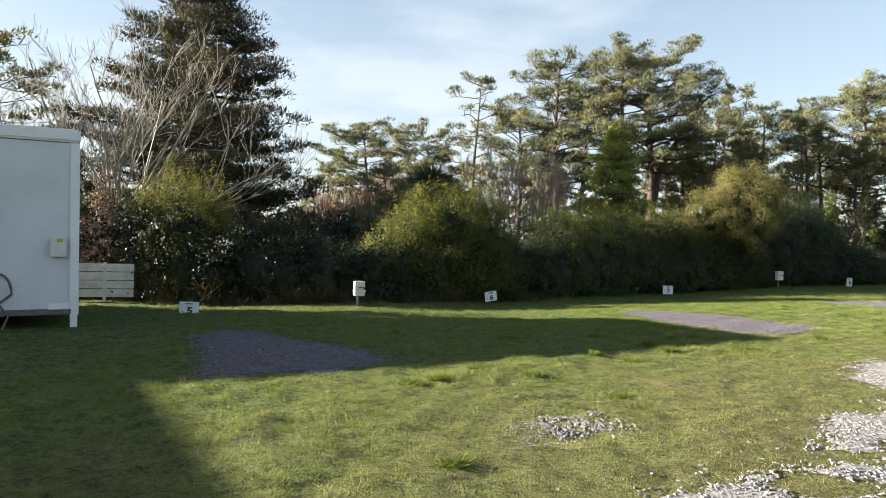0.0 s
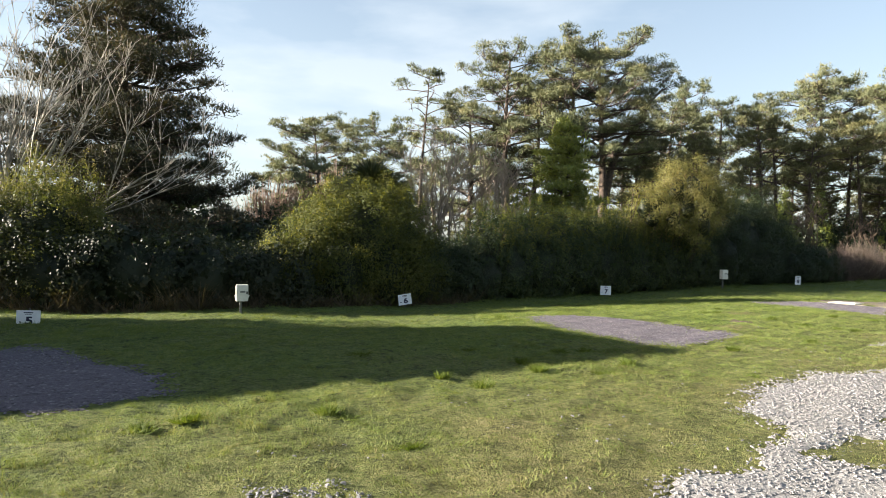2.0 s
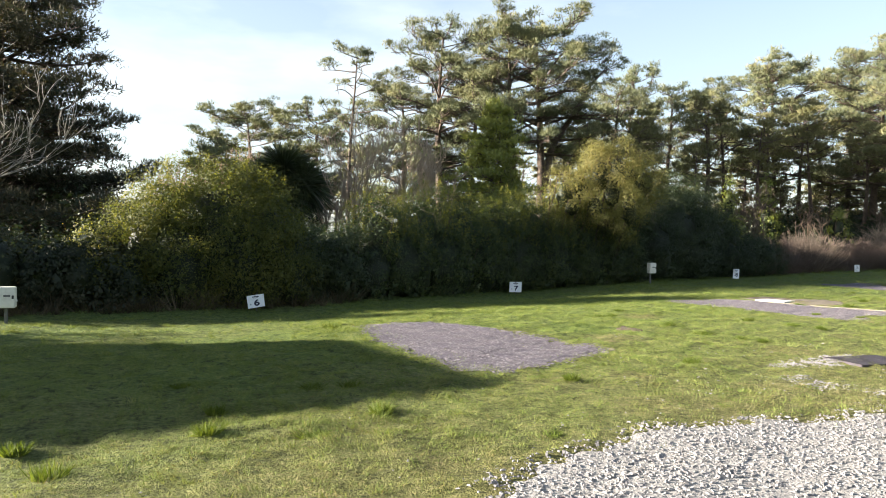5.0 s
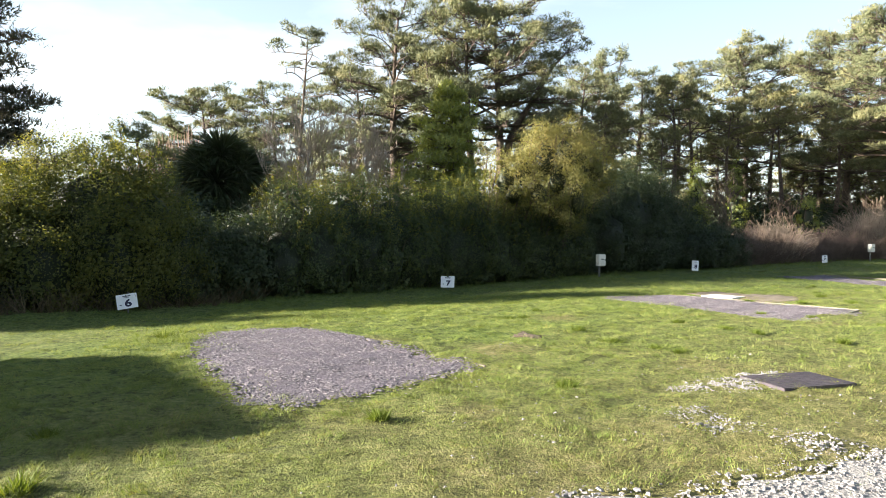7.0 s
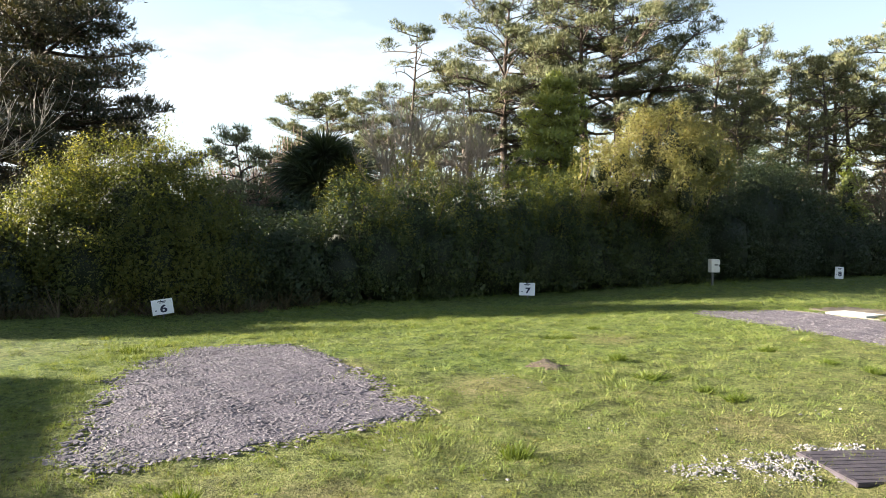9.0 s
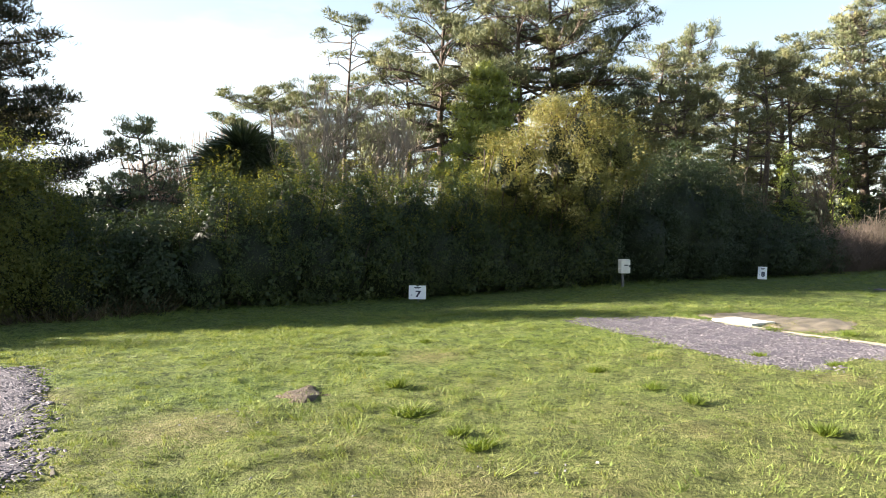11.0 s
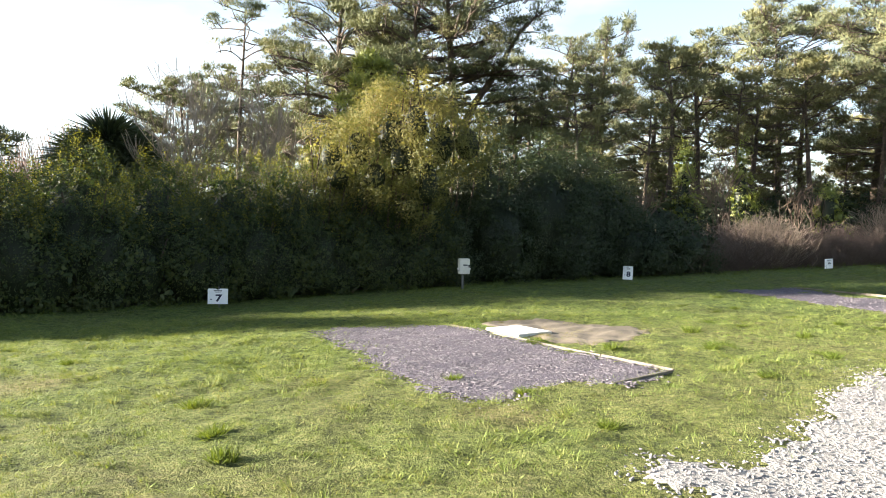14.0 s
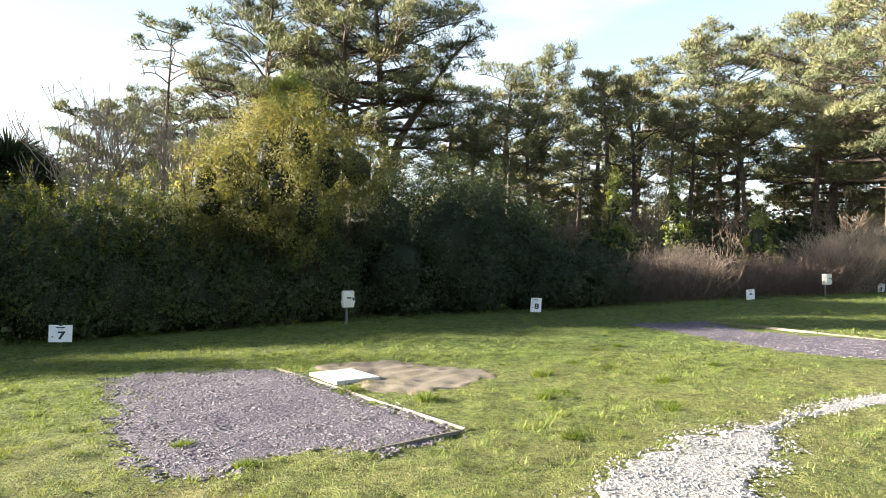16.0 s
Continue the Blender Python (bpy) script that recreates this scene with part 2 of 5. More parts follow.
TRIM_PAINT = mottled("white_trim_paint", [(0.25, (0.62, 0.64, 0.67)), (0.5, (0.76, 0.78, 0.8)), (0.75, (0.8, 0.81, 0.82))], 3, 0.4, 0.1, 0.004, 40, tone=0.86)
DIRTY_WHITE = mottled("dirty_white_sheet", [(0.25, (0.35, 0.34, 0.31)), (0.5, (0.6, 0.6, 0.57)), (0.75, (0.74, 0.74, 0.72))], 4, 0.6, 0.2, 0.005, 50, tone=0.86)
SIGN_WHITE = mottled("white_sign_face", [(0.25, (0.68, 0.7, 0.73)), (0.5, (0.8, 0.81, 0.82)), (0.75, (0.84, 0.84, 0.84))], 6, 0.4, 0.05, 0.002, 80, tone=0.86)
NAVY = mottled("navy_lettering", [(0.3, (0.008, 0.012, 0.05)), (0.7, (0.015, 0.02, 0.07))], 20, 0.5, 0.05, 0.001)
BLACK = mottled("black_plastic", [(0.3, (0.012, 0.012, 0.013)), (0.7, (0.03, 0.03, 0.03))], 20, 0.5, 0.1, 0.002)
BOX_CREAM = mottled("cream_plastic_case", [(0.25, (0.5, 0.48, 0.42)), (0.5, (0.66, 0.64, 0.58)), (0.75, (0.72, 0.71, 0.66))], 6, 0.5, 0.08, 0.002, 60, tone=0.86)
POST_GREY = mottled("galvanised_post", [(0.3, (0.12, 0.12, 0.12)), (0.7, (0.24, 0.24, 0.23))], 15, 0.6, 0.1, 0.002, 60, 0.3)
YELLOW = mottled("yellow_sticker", [(0.3, (0.65, 0.5, 0.04)), (0.7, (0.8, 0.62, 0.06))], 15, 0.5, 0.05, 0.001)
IRON = mottled("cast_iron", [(0.3, (0.030, 0.023, 0.031)), (0.55, (0.066, 0.052, 0.065)), (0.75, (0.114, 0.091, 0.105))], 12, 0.7, 0.5, 0.01, 60)

# ---- mesh helpers ----


def np_mesh(name, verts, faces, mat, attrs=None, flat=False):
    """One mesh out of arrays: verts (n, 3), faces (m, k)."""
    verts, faces = np.asarray(verts, np.float32), np.asarray(faces, np.int32)
    me = bpy.data.meshes.new(name)
    me.vertices.add(len(verts))
    me.vertices.foreach_set("co", verts.ravel())
    k = faces.shape[1]
    me.loops.add(faces.size)
    me.loops.foreach_set("vertex_index", faces.ravel())
    me.polygons.add(len(faces))
    me.polygons.foreach_set("loop_start", np.arange(0, faces.size, k, dtype=np.int32))
    me.polygons.foreach_set("loop_total", np.full(len(faces), k, np.int32))
    for key, values in (attrs or {}).items():
        a = me.attributes.new(key, "FLOAT", "POINT")
        a.data.foreach_set("value", np.asarray(values, np.float32))
    me.materials.append(mat)
    me.update(calc_edges=True)
    if flat:
        me.shade_flat()
    return me


def child(name, mesh, parent, label=""):
    ob = new(name, mesh)
    ob.parent = parent
    return tagged(ob, label)


def part(name, bm, mat, parent, label="", smooth=False):
    me = bpy.data.meshes.new(name)
    bm.to_mesh(me)
    bm.free()
    me.materials.append(mat)
    if smooth:
        for p in me.polygons:
            p.use_smooth = True
    return child(name, me, parent, label)


def box(sx, sy, sz, at=(0, 0, 0), bevel=0.0, turn=0.0):
    bm = bmesh.new()
    bmesh.ops.create_cube(bm, size=1, matrix=Matrix.Translation(at) @ Matrix.Rotation(turn, 4, "Z") @ Matrix.Diagonal((sx, sy, sz, 1)))
    if bevel:
        bmesh.ops.bevel(bm, geom=bm.edges[:], offset=bevel, segments=2, affect="EDGES")
    return bm


def rod(r, a, b, sides=10, r2=None):
    a, b = Vector(a), Vector(b)
    bm = bmesh.new()
    m = Matrix.Translation((a + b) / 2) @ (b - a).to_track_quat("Z", "Y").to_matrix().to_4x4()
    bmesh.ops.create_cone(bm, cap_ends=True, segments=sides, radius1=r, radius2=r if r2 is None else r2, depth=(b - a).length, matrix=m)
    return bm


def letters(name, text, size, mat, parent, m, label=""):
    cu = bpy.data.curves.new(name, "FONT")
    cu.body, cu.size, cu.extrude = text, size, 0.001
    cu.align_x, cu.align_y = "CENTER", "CENTER"
    cu.offset = 0.007
    tmp = bpy.data.objects.new(name, cu)
    scene.collection.objects.link(tmp)
    me = bpy.data.meshes.new_from_object(tmp)
    bpy.data.objects.remove(tmp)
    me.materials.clear()
    me.materials.append(mat)
    ob = child(name, me, parent, label)
    ob.matrix_basis = m
    return ob


def unit(v):
    return v / np.maximum(np.linalg.norm(v, axis=-1, keepdims=True), 1e-6)


def leaves(rng, pts, out, length, width, spread=0.8):
    """Kite-shaped leaves at pts, turned about the ways out."""
    n = len(pts)
    nrm = unit(out + rng.normal(0, spread, (n, 3)))
    tan = unit(np.cross(nrm, rng.normal(0, 1, (n, 3))))
    side = np.cross(nrm, tan)
    s = rng.uniform(0.65, 1.25, (n, 1))
    L, W = length * s, width * s
    v = np.stack([pts - tan * L * 0.5, pts + side * W * 0.5 + tan * L * 0.05 + nrm * W * 0.15,
                  pts + tan * L * 0.5, pts - side * W * 0.5 + tan * L * 0.05 + nrm * W * 0.15], 1).reshape(-1, 3)
    f = np.arange(n * 4).reshape(n, 4)
    return v, f


def sprays(rng, centres, radii, count, length, width, squash):
    """Rounded pads of needle sprigs: each sprig lies on its pad's upper side and points outwards."""
    n = len(centres)
    inner = max(3, count // 16)
    d = unit(rng.normal(0, 1, (n, count, 3)))
    d[..., 2] = np.where(d[..., 2] < -0.25, -d[..., 2], d[..., 2])
    near = np.where(np.arange(count) < inner, 0.5, 1.0)[None, :, None]
    lump = 1 + 0.22 * np.sin(5 * d[..., :1] + centres[:, None, :1] * 7) * np.sin(5 * d[..., 1:2] + centres[:, None, 2:] * 9)
    at = centres[:, None, :] + d * radii[:, None, None] * np.array([1, 1, squash]) * rng.uniform(0.72, 1.08, (n, count, 1)) * near * lump
    nrm = unit(d + rng.normal(0, 0.42, (n, count, 3)))
    tan = d * 0.8 + np.array([0, 0, 0.45]) + rng.normal(0, 0.55, (n, count, 3))
    tan = unit(tan - nrm * (tan * nrm).sum(-1, keepdims=True) * 0.7)
    side = unit(np.cross(nrm, tan)) * width * rng.uniform(0.6, 1.3, (n, count, 1)) / near ** 1.6
    tip = at + tan * length * rng.uniform(0.6, 1.35, (n, count, 1))
    v = np.stack([at - side * 0.5, at + side * 0.5, tip], 2).reshape(-1, 3)
    return v, np.arange(n * count * 3).reshape(-1, 3)


def tubes(paths, sides=5):
    """Tapered tubes along paths [(points, radii)], as arrays."""
    V, F, o = [], [], 0
    a = np.linspace(0, 2 * math.pi, sides, endpoint=False)
    for p, r in paths:
        p, r = np.asarray(p, float), np.asarray(r, float)
        t = unit(np.gradient(p, axis=0))
        ref = np.array([0.31, 0.2, 0.93]) if abs(t[0, 2]) < 0.8 else np.array([0.95, 0.3, 0.05])
        u = unit(np.cross(t, ref))
        w = np.cross(t, u)
        ring = p[:, None, :] + r[:, None, None] * (np.cos(a)[None, :, None] * u[:, None, :] + np.sin(a)[None, :, None] * w[:, None, :])
        V.append(ring.reshape(-1, 3))
        k = len(p)
        i = np.arange(k - 1)[:, None] * sides + np.arange(sides)[None, :]
        j = np.arange(k - 1)[:, None] * sides + (np.arange(sides)[None, :] + 1) % sides
        F.append(np.stack([i, j, j + sides, i + sides], -1).reshape(-1, 4) + o)
        o += k * sides
    return np.concatenate(V), np.concatenate(F)


# ---- plan ----
HEDGE = np.array([(-30, 8), (-14, 15), (-9, 17.2), (-5.6, 16.5), (-3.3, 17.1), (1.2, 20.6), (8, 25.7), (13.1, 27.8), (17.4, 30.6), (24.5, 33.6), (45, 43)], float)


def hedge_gap(x, y):
    """How far a point lies before the hedge's foot (behind it: below nought)."""
    p = np.stack([x, y], -1)[..., None, :]
    a, b = HEDGE[:-1], HEDGE[1:]
    d = b - a
    t = np.clip(((p - a) * d).sum(-1) / (d * d).sum(-1), 0, 1)
    q = a + t[..., None] * d - p
    dist = np.hypot(q[..., 0], q[..., 1])
    k = dist.argmin(-1)
    side = d[k, 0] * (y - a[k, 1]) - d[k, 1] * (x - a[k, 0])
    return np.where(side > 0, -1, 1) * dist.min(-1)


def rise(x, y):
    """The ground's height."""
    x, y = np.asarray(x, float), np.asarray(y, float)
    w = np.clip((7.0 - hedge_gap(x, y)) / 6.5, 0, 1)
    w = w * w * (3 - 2 * w)
    edge = np.interp(x, [-8, -5.2, -2, 1.4, 8.2, 13.1, 17.6, 24.5, 40], [-0.05, -0.1, -0.05, -0.2, -0.17, 0.08, 0.11, 0.31, 0.5])
    z = 0.05 + (edge - 0.05) * w
    lump = 0.017 * np.sin(9.1 * x + 2.3 * np.sin(3.3 * y + x)) * np.sin(8.3 * y + 2.1 * np.sin(2.9 * x - 0.7 * y)) + 0.010 * np.sin(17.0 * x + 2.7 * np.sin(5.9 * y)) * np.sin(16.0 * y + 2.5 * np.sin(6.1 * x))
    flat = np.zeros(np.shape(x), bool)
    for p in PITCHES + GRAVEL[:2]:
        flat |= inside(x, y, p)
    z = z + lump * np.clip((28 - y) / 4, 0, 1) * np.where(flat, 0.2, 1.0)
    return z + 0.012 * np.sin(x * 2.1 + 0.7 * y) * np.sin(y * 1.7 - 0.4 * x) + 0.008 * np.sin(5.3 * x + 1.1) * np.sin(4.7 * y)


def inside(x, y, poly):
    p = np.asarray(poly, float)
    r = np.zeros(np.shape(x), bool)
    for (x0, y0), (x1, y1) in zip(p, np.roll(p, -1, 0)):
        c = (y0 > y) != (y1 > y)
        r ^= c & (x < (x1 - x0) * (y - y0) / (y1 - y0 + 1e-12) + x0)
    return r


PITCHES = [
    [(-2.5, 6.85), (-2.8, 7.9), (-3.66, 10.0), (-3.3, 11.1), (-1.74, 9.75), (-0.85, 9.05), (-0.5, 8.2), (-1.05, 7.4), (-2.0, 7.0)],
    [(5.14, 11.72), (4.69, 12.77), (4.21, 13.86), (3.99, 14.94), (3.76, 15.94), (5.21, 16.34), (6.19, 14.96), (6.78, 14.0), (7.29, 13.29), (7.03, 12.86), (6.55, 12.52), (6.28, 12.18), (6.0, 12.0), (5.6, 11.68)],
    [(11.0, 20.6), (11.2, 21.05), (12.86, 21.32), (15.07, 18.18), (14.53, 17.44), (13.93, 17.58), (13.54, 17.16), (13.32, 16.87), (12.85, 16.98), (12.37, 17.72), (11.79, 18.87)],
    [(19.04, 27.36), (21.0, 27.89), (21.56, 26.39), (23.4, 25.0), (22.6, 22.9), (21.53, 22.38), (20.57, 23.24), (20.1, 24.7)],
]
SAND_PATCH = [(13.15, 21.3), (13.5, 22.0), (14.3, 22.15), (15.5, 21.64), (15.85, 21.2), (15.31, 20.22), (14.6, 19.6), (14.2, 19.75)]
GRAVEL = [
    [(1.0, 2.5), (1.05, 3.8), (1.75, 4.4), (2.4, 4.75), (2.9, 5.3), (3.2, 5.9), (3.88, 6.28), (4.48, 6.89), (4.6, 7.85), (5.2, 8.7), (6.26, 9.55), (7.2, 9.75), (7.73, 9.78), (8.66, 10.12), (9.6, 10.4), (11.5, 10.9), (13.0, 11.8), (15.0, 12.6), (15.4, 10.2), (12.0, 8.3), (8.0, 4.5), (6.0, 1.0)],
    [(13.85, 15.2), (14.02, 15.7), (14.34, 15.66), (14.6, 15.46), (15.35, 16.3), (15.68, 16.66), (16.16, 17.38), (16.57, 17.84), (16.99, 18.12), (17.66, 18.52), (18.33, 19.1), (19.23, 19.68), (19.93, 20.08), (22.0, 20.95), (22.0, 20.25), (19.42, 19.24), (18.65, 18.88), (18.08, 18.55), (17.78, 18.15), (17.68, 17.72), (17.4, 17.22), (17.0, 16.85), (16.85, 16.6), (16.4, 14.5), (15.0, 13.6)],
    [(0.5, 5.4), (0.9, 5.65), (1.3, 5.63), (1.48, 5.3), (0.9, 5.0), (0.55, 4.6)],
    [(8.75, 12.26), (9.1, 12.4), (9.6, 12.55), (10.2, 12.85), (10.3, 12.7), (9.7, 12.3), (9.6, 12.0), (9.06, 12.1)],
    [(8.34, 11.29), (8.55, 11.42), (8.82, 11.37), (8.92, 10.97), (8.69, 10.81), (8.44, 10.89)],
    [(8.88, 10.65), (9.26, 10.8), (9.23, 10.46), (8.8, 10.29)],
    [(-1.55, 4.62), (-1.4, 4.8), (-1.05, 4.95), (-1.0, 4.85), (-1.22, 4.6)],
]
GRASS_ISLES = [[(1.31, 3.97), (1.92, 4.49), (2.57, 4.75), (3.09, 4.83), (2.95, 4.62), (2.44, 4.45), (1.89, 4.18)], [(3.36, 6.24), (4.35, 6.81), (3.9, 6.11), (3.34, 5.92)], [(1.99, 3.9), (2.41, 4.08), (2.55, 3.99), (2.18, 3.8)], [(1.9, 4.0), (2.3, 4.3), (2.6, 4.2), (2.2, 3.8)], [(2.9, 4.7), (3.3, 5.1), (3.6, 5.0), (3.2, 4.6)], [(4.3, 6.3), (4.8, 6.45), (5.1, 6.8), (5.3, 6.5), (4.7, 6.05)], [(5.6, 7.2), (6.0, 7.5), (6.2, 7.3), (5.8, 7.0)]]


SCRAPES = [[(7.95, 15.6), (8.25, 15.75), (8.55, 15.35), (8.42, 15.0), (8.15, 14.85), (8.0, 15.2)], [(8.35, 14.25), (8.42, 14.5), (8.65, 14.52), (8.62, 14.28)]]


def ragged(x, y, amount, scale=2.2):
    """Shifts points by chance, so that patches get a torn edge."""
    return (x + amount * np.sin(scale * 2.7 * y + 1.3 * np.sin(scale * 3.1 * x)) + 0.5 * amount * np.sin(scale * 7.3 * y + x),
            y + amount * np.sin(scale * 2.3 * x + 1.7 * np.sin(scale * 2.9 * y)) + 0.5 * amount * np.sin(scale * 8.1 * x - y))


def on_patch(x, y):
    """0: turf, 1: slate, 2: white gravel, 3: sand."""
    xs, ys = ragged(x, y, 0.06)
    k = np.zeros(np.shape(x), int)
    k[inside(xs, ys, SAND_PATCH)] = 3
    for p in PITCHES:
        k[inside(xs, ys, p)] = 1
    g = np.zeros(np.shape(x), bool)
    for p in GRAVEL:
        g |= inside(xs, ys, p)
    for p in GRASS_ISLES:
        g &= ~inside(xs, ys, p)
    for p in SCRAPES:
        k[inside(xs, ys, p)] = 3
    k[g] = 2
    return k


BALD = [(7.7, 14.3, 0.55), (6.02, 14.9, 0.4), (9.1, 17.2, 0.4), (6.9, 11.5, 0.4), (11.3, 14.5, 0.35), (8.2, 11.0, 0.7), (9.6, 13.2, 0.6), (2.4, 7.0, 0.6), (13.3, 16.5, 0.5)]
TRACK = np.array([(-1, -3), (4, 4), (8.5, 8.5), (14, 12.5), (18, 17.5), (26, 22)], float)


def wear(x, y):
    p = np.stack([x, y], -1)[..., None, :]
    a, b = TRACK[:-1], TRACK[1:]
    d = b - a
    t = np.clip(((p - a) * d).sum(-1) / (d * d).sum(-1), 0, 1)
    q = a + t[..., None] * d - p
    w = np.clip(1.0 - np.hypot(q[..., 0], q[..., 1]).min(-1) / 6.2, 0, 1) ** 0.8 * np.interp(x, [8, 13], [1.0, 0.55])
    for sx, sy, r in BALD:
        w = np.maximum(w, 0.95 * np.exp(-((x - sx) ** 2 + (y - sy) ** 2) / (r * r)))
    return w


# ---- ground ----
def build_ground():
    xs = np.unique(np.concatenate([np.linspace(-12, 34, 70), np.linspace(-3, 22, 190), np.linspace(-60, 100, 41), [-1500, -700, -300, -120, 160, 320, 700, 1500]]))
    ys = np.unique(np.concatenate([np.linspace(-2, 40, 64), np.linspace(2.5, 25, 170), np.linspace(-60, 120, 46), [-1500, -700, -300, -120, 160, 320, 700, 1500]]))
    X, Y = np.meshgrid(xs, ys)
    Z = rise(X, Y)
    v = np.stack([X, Y, Z], -1).reshape(-1, 3)
    n, m = len(xs), len(ys)
    i = (np.arange(m - 1)[:, None] * n + np.arange(n - 1)[None, :]).ravel()
    f = np.stack([i, i + 1, i + n + 1, i + n], -1)
    ob = new("ground", np_mesh("ground", v, f, TURF, {"wear": wear(X, Y).ravel()}))
    return tagged(ob, "uneven mown grass field worn dry beside the gravel track", "ground", kind="structure")


build_ground()


def bed(name, poly, mat, label, category, lift=0.007, step=0.06, holes=()):
    """A thin sheet of loose ground that follows the turf, with a torn edge."""
    p = np.array(poly)
    gx = np.arange(p[:, 0].min() - 0.3, p[:, 0].max() + 0.3, step)
    gy = np.arange(p[:, 1].min() - 0.3, p[:, 1].max() + 0.3, step)
    X, Y = np.meshgrid(gx, gy)
    cx, cy = X[:-1, :-1] + step / 2, Y[:-1, :-1] + step / 2
    rx, ry = ragged(cx, cy, 0.06)
    keep = inside(rx, ry, poly) & inside(*ragged(cx, cy, 0.08, 4.0), poly)
    for ex, ey in ((0.05, 0), (-0.05, 0), (0, 0.05), (0, -0.05)):
        keep &= inside(rx + ex, ry + ey, poly)
    for h in holes:
        keep &= ~inside(rx, ry, h)
    full = np.zeros(np.shape(X), bool)
    full[1:-1, 1:-1] = keep[1:, 1:] & keep[:-1, 1:] & keep[1:, :-1] & keep[:-1, :-1]
    v = np.stack([X, Y, rise(X, Y) + np.where(full, lift, -0.03) + 0.003 * np.sin(9 * X) * np.sin(8 * Y)], -1).reshape(-1, 3)
    n = len(gx)
    i = (np.arange(len(gy) - 1)[:, None] * n + np.arange(n - 1)[None, :])[keep]
    f = np.stack([i, i + 1, i + n + 1, i + n], -1)
    used, inv = np.unique(f, return_inverse=True)
    ob = new(name, np_mesh(name, v[used], inv.reshape(f.shape), mat))
    return tagged(ob, label, category, kind="structure")


for poly in PITCHES:
    bed("slate_pitch", poly, SLATE_BED, "rectangular pitch of purple-grey slate chippings set in grass", "pitch")
for poly in GRAVEL[:2]:
    bed("gravel_track", poly, GRAVEL_BED, "white limestone gravel track running through worn grass", "gravel", 0.009, holes=GRASS_ISLES)
for poly in SCRAPES:
    bed("bare_soil", poly, SOIL, "small scrape of bare brown soil in the grass", "soil", 0.013, 0.05)
bed("sandy_patch", SAND_PATCH, SAND, "bare sandy soil worn through the grass beside a pitch", "soil", 0.011)

# ---- cabin, fence, signs, hook-up boxes ----
def build_cabin(name, label, origin, length, depth, height, foot, detail=True):
    """A long portable cabin. origin: the foot of its front right corner; x runs to its left end."""
    root = new(name)
    o = Vector(origin)
    root.matrix_basis = Matrix.Translation(o) @ Matrix.Rotation(radians(30), 4, "Z") @ Matrix.Rotation(radians(-0.6), 4, "Y")
    tagged(root, label, "cabin")
    part("body", box(length, depth, height - 0.22, (-length / 2, depth / 2, foot + (height - 0.22) / 2), 0.015), CABIN_PAINT, root)
    part("roof", box(length + 0.1, depth + 0.1, 0.2, (-length / 2, depth / 2, foot + height - 0.11), 0.03), TRIM_PAINT, root, "white roof edge trim")
    part("corner_post", box(0.13, 0.13, height - 0.2, (-0.02, 0.03, foot + (height - 0.2) / 2 - 0.02), 0.012), TRIM_PAINT, root)
    part("corner_post", box(0.13, 0.13, height - 0.2, (-0.02, depth - 0.03, foot + (height - 0.2) / 2 - 0.02), 0.012), TRIM_PAINT, root)
    part("sill", box(length - 0.1, 0.05, 0.09, (-length / 2, -0.012, foot + 0.04), 0.008), POST_GREY, root, "grey steel bottom rail")
    for k, x in enumerate((-0.02, -length * 0.35, -length * 0.7, -length + 0.2)):
        for y in (0.06, depth - 0.1):
            part("leg", box(0.1, 0.1, foot + 0.35, (x, y, (foot - 0.35) / 2), 0.008), TRIM_PAINT, root)
    if detail:
        for x in np.arange(-1.3, -length, -1.22):
            part("seam", box(0.03, 0.012, height - 0.4, (x, -0.004, foot + (height - 0.3) / 2 + 0.02)), TRIM_PAINT, root)
        b = part("switch_box", box(0.21, 0.12, 0.3, (-0.24, -0.06, 1.33), 0.012), BOX_CREAM, root, "cream electrical switch box")
        part("warning_label", box(0.08, 0.004, 0.05, (-0.22, -0.123, 1.43)), YELLOW, b, "yellow warning sticker")
        pts = [(-1.0 - 0.16 * math.cos(a), -0.03, 0.62 + 0.3 * math.sin(a)) for a in np.linspace(0.2, math.pi, 12)]
        pts = [(-0.98, -0.05, 0.02), (-0.88, -0.03, 0.3)] + pts + [(-1.22, -0.03, 0.3)]
        v, f = tubes([(pts, [0.018] * len(pts))], 8)
        child("hose", np_mesh("hose", v, f, POST_GREY), root, "grey hanging hose")
        part("torn_flap", box(0.28, 0.02, 0.1, (-0.22, -0.03, foot + 0.12), 0.008), TRIM_PAINT, root, "torn white skirting piece")
    return root


build_cabin("portable_cabin", "grey-white portable cabin on short legs beside the pitches", (-5.67, 10.75, -0.05), 10.5, 3.3, 2.85, 0.3)
# Unseen cabin left of the view, added to cast the foreground shadow.
build_cabin("portable_cabin", "second grey-white portable cabin out of view, added to cast shade", (-12.45, 2.7, 0.05), 7.0, 4.6, 2.9, 0.3, False)


def build_fence():
    root = new("fence_panel")
    root.matrix_basis = pose(-8.75, 16.1, float(rise(-8.4, 16.1)), 0, 0, 15)
    tagged(root, "low panel of dirty white horizontal boards against the hedge", "fence")
    for k in range(4):
        part("board", box(1.85, 0.03, 0.185, (0.55, 0.012 * (k % 2), 0.2 + 0.2 * k), 0.008), DIRTY_WHITE, root)
    part("post", box(0.06, 0.05, 0.95, (0.85, -0.04, 0.45), 0.006), DIRTY_WHITE, root)
    part("post", box(0.06, 0.05, 0.95, (-0.3, 0.05, 0.45), 0.006), DIRTY_WHITE, root)


build_fence()


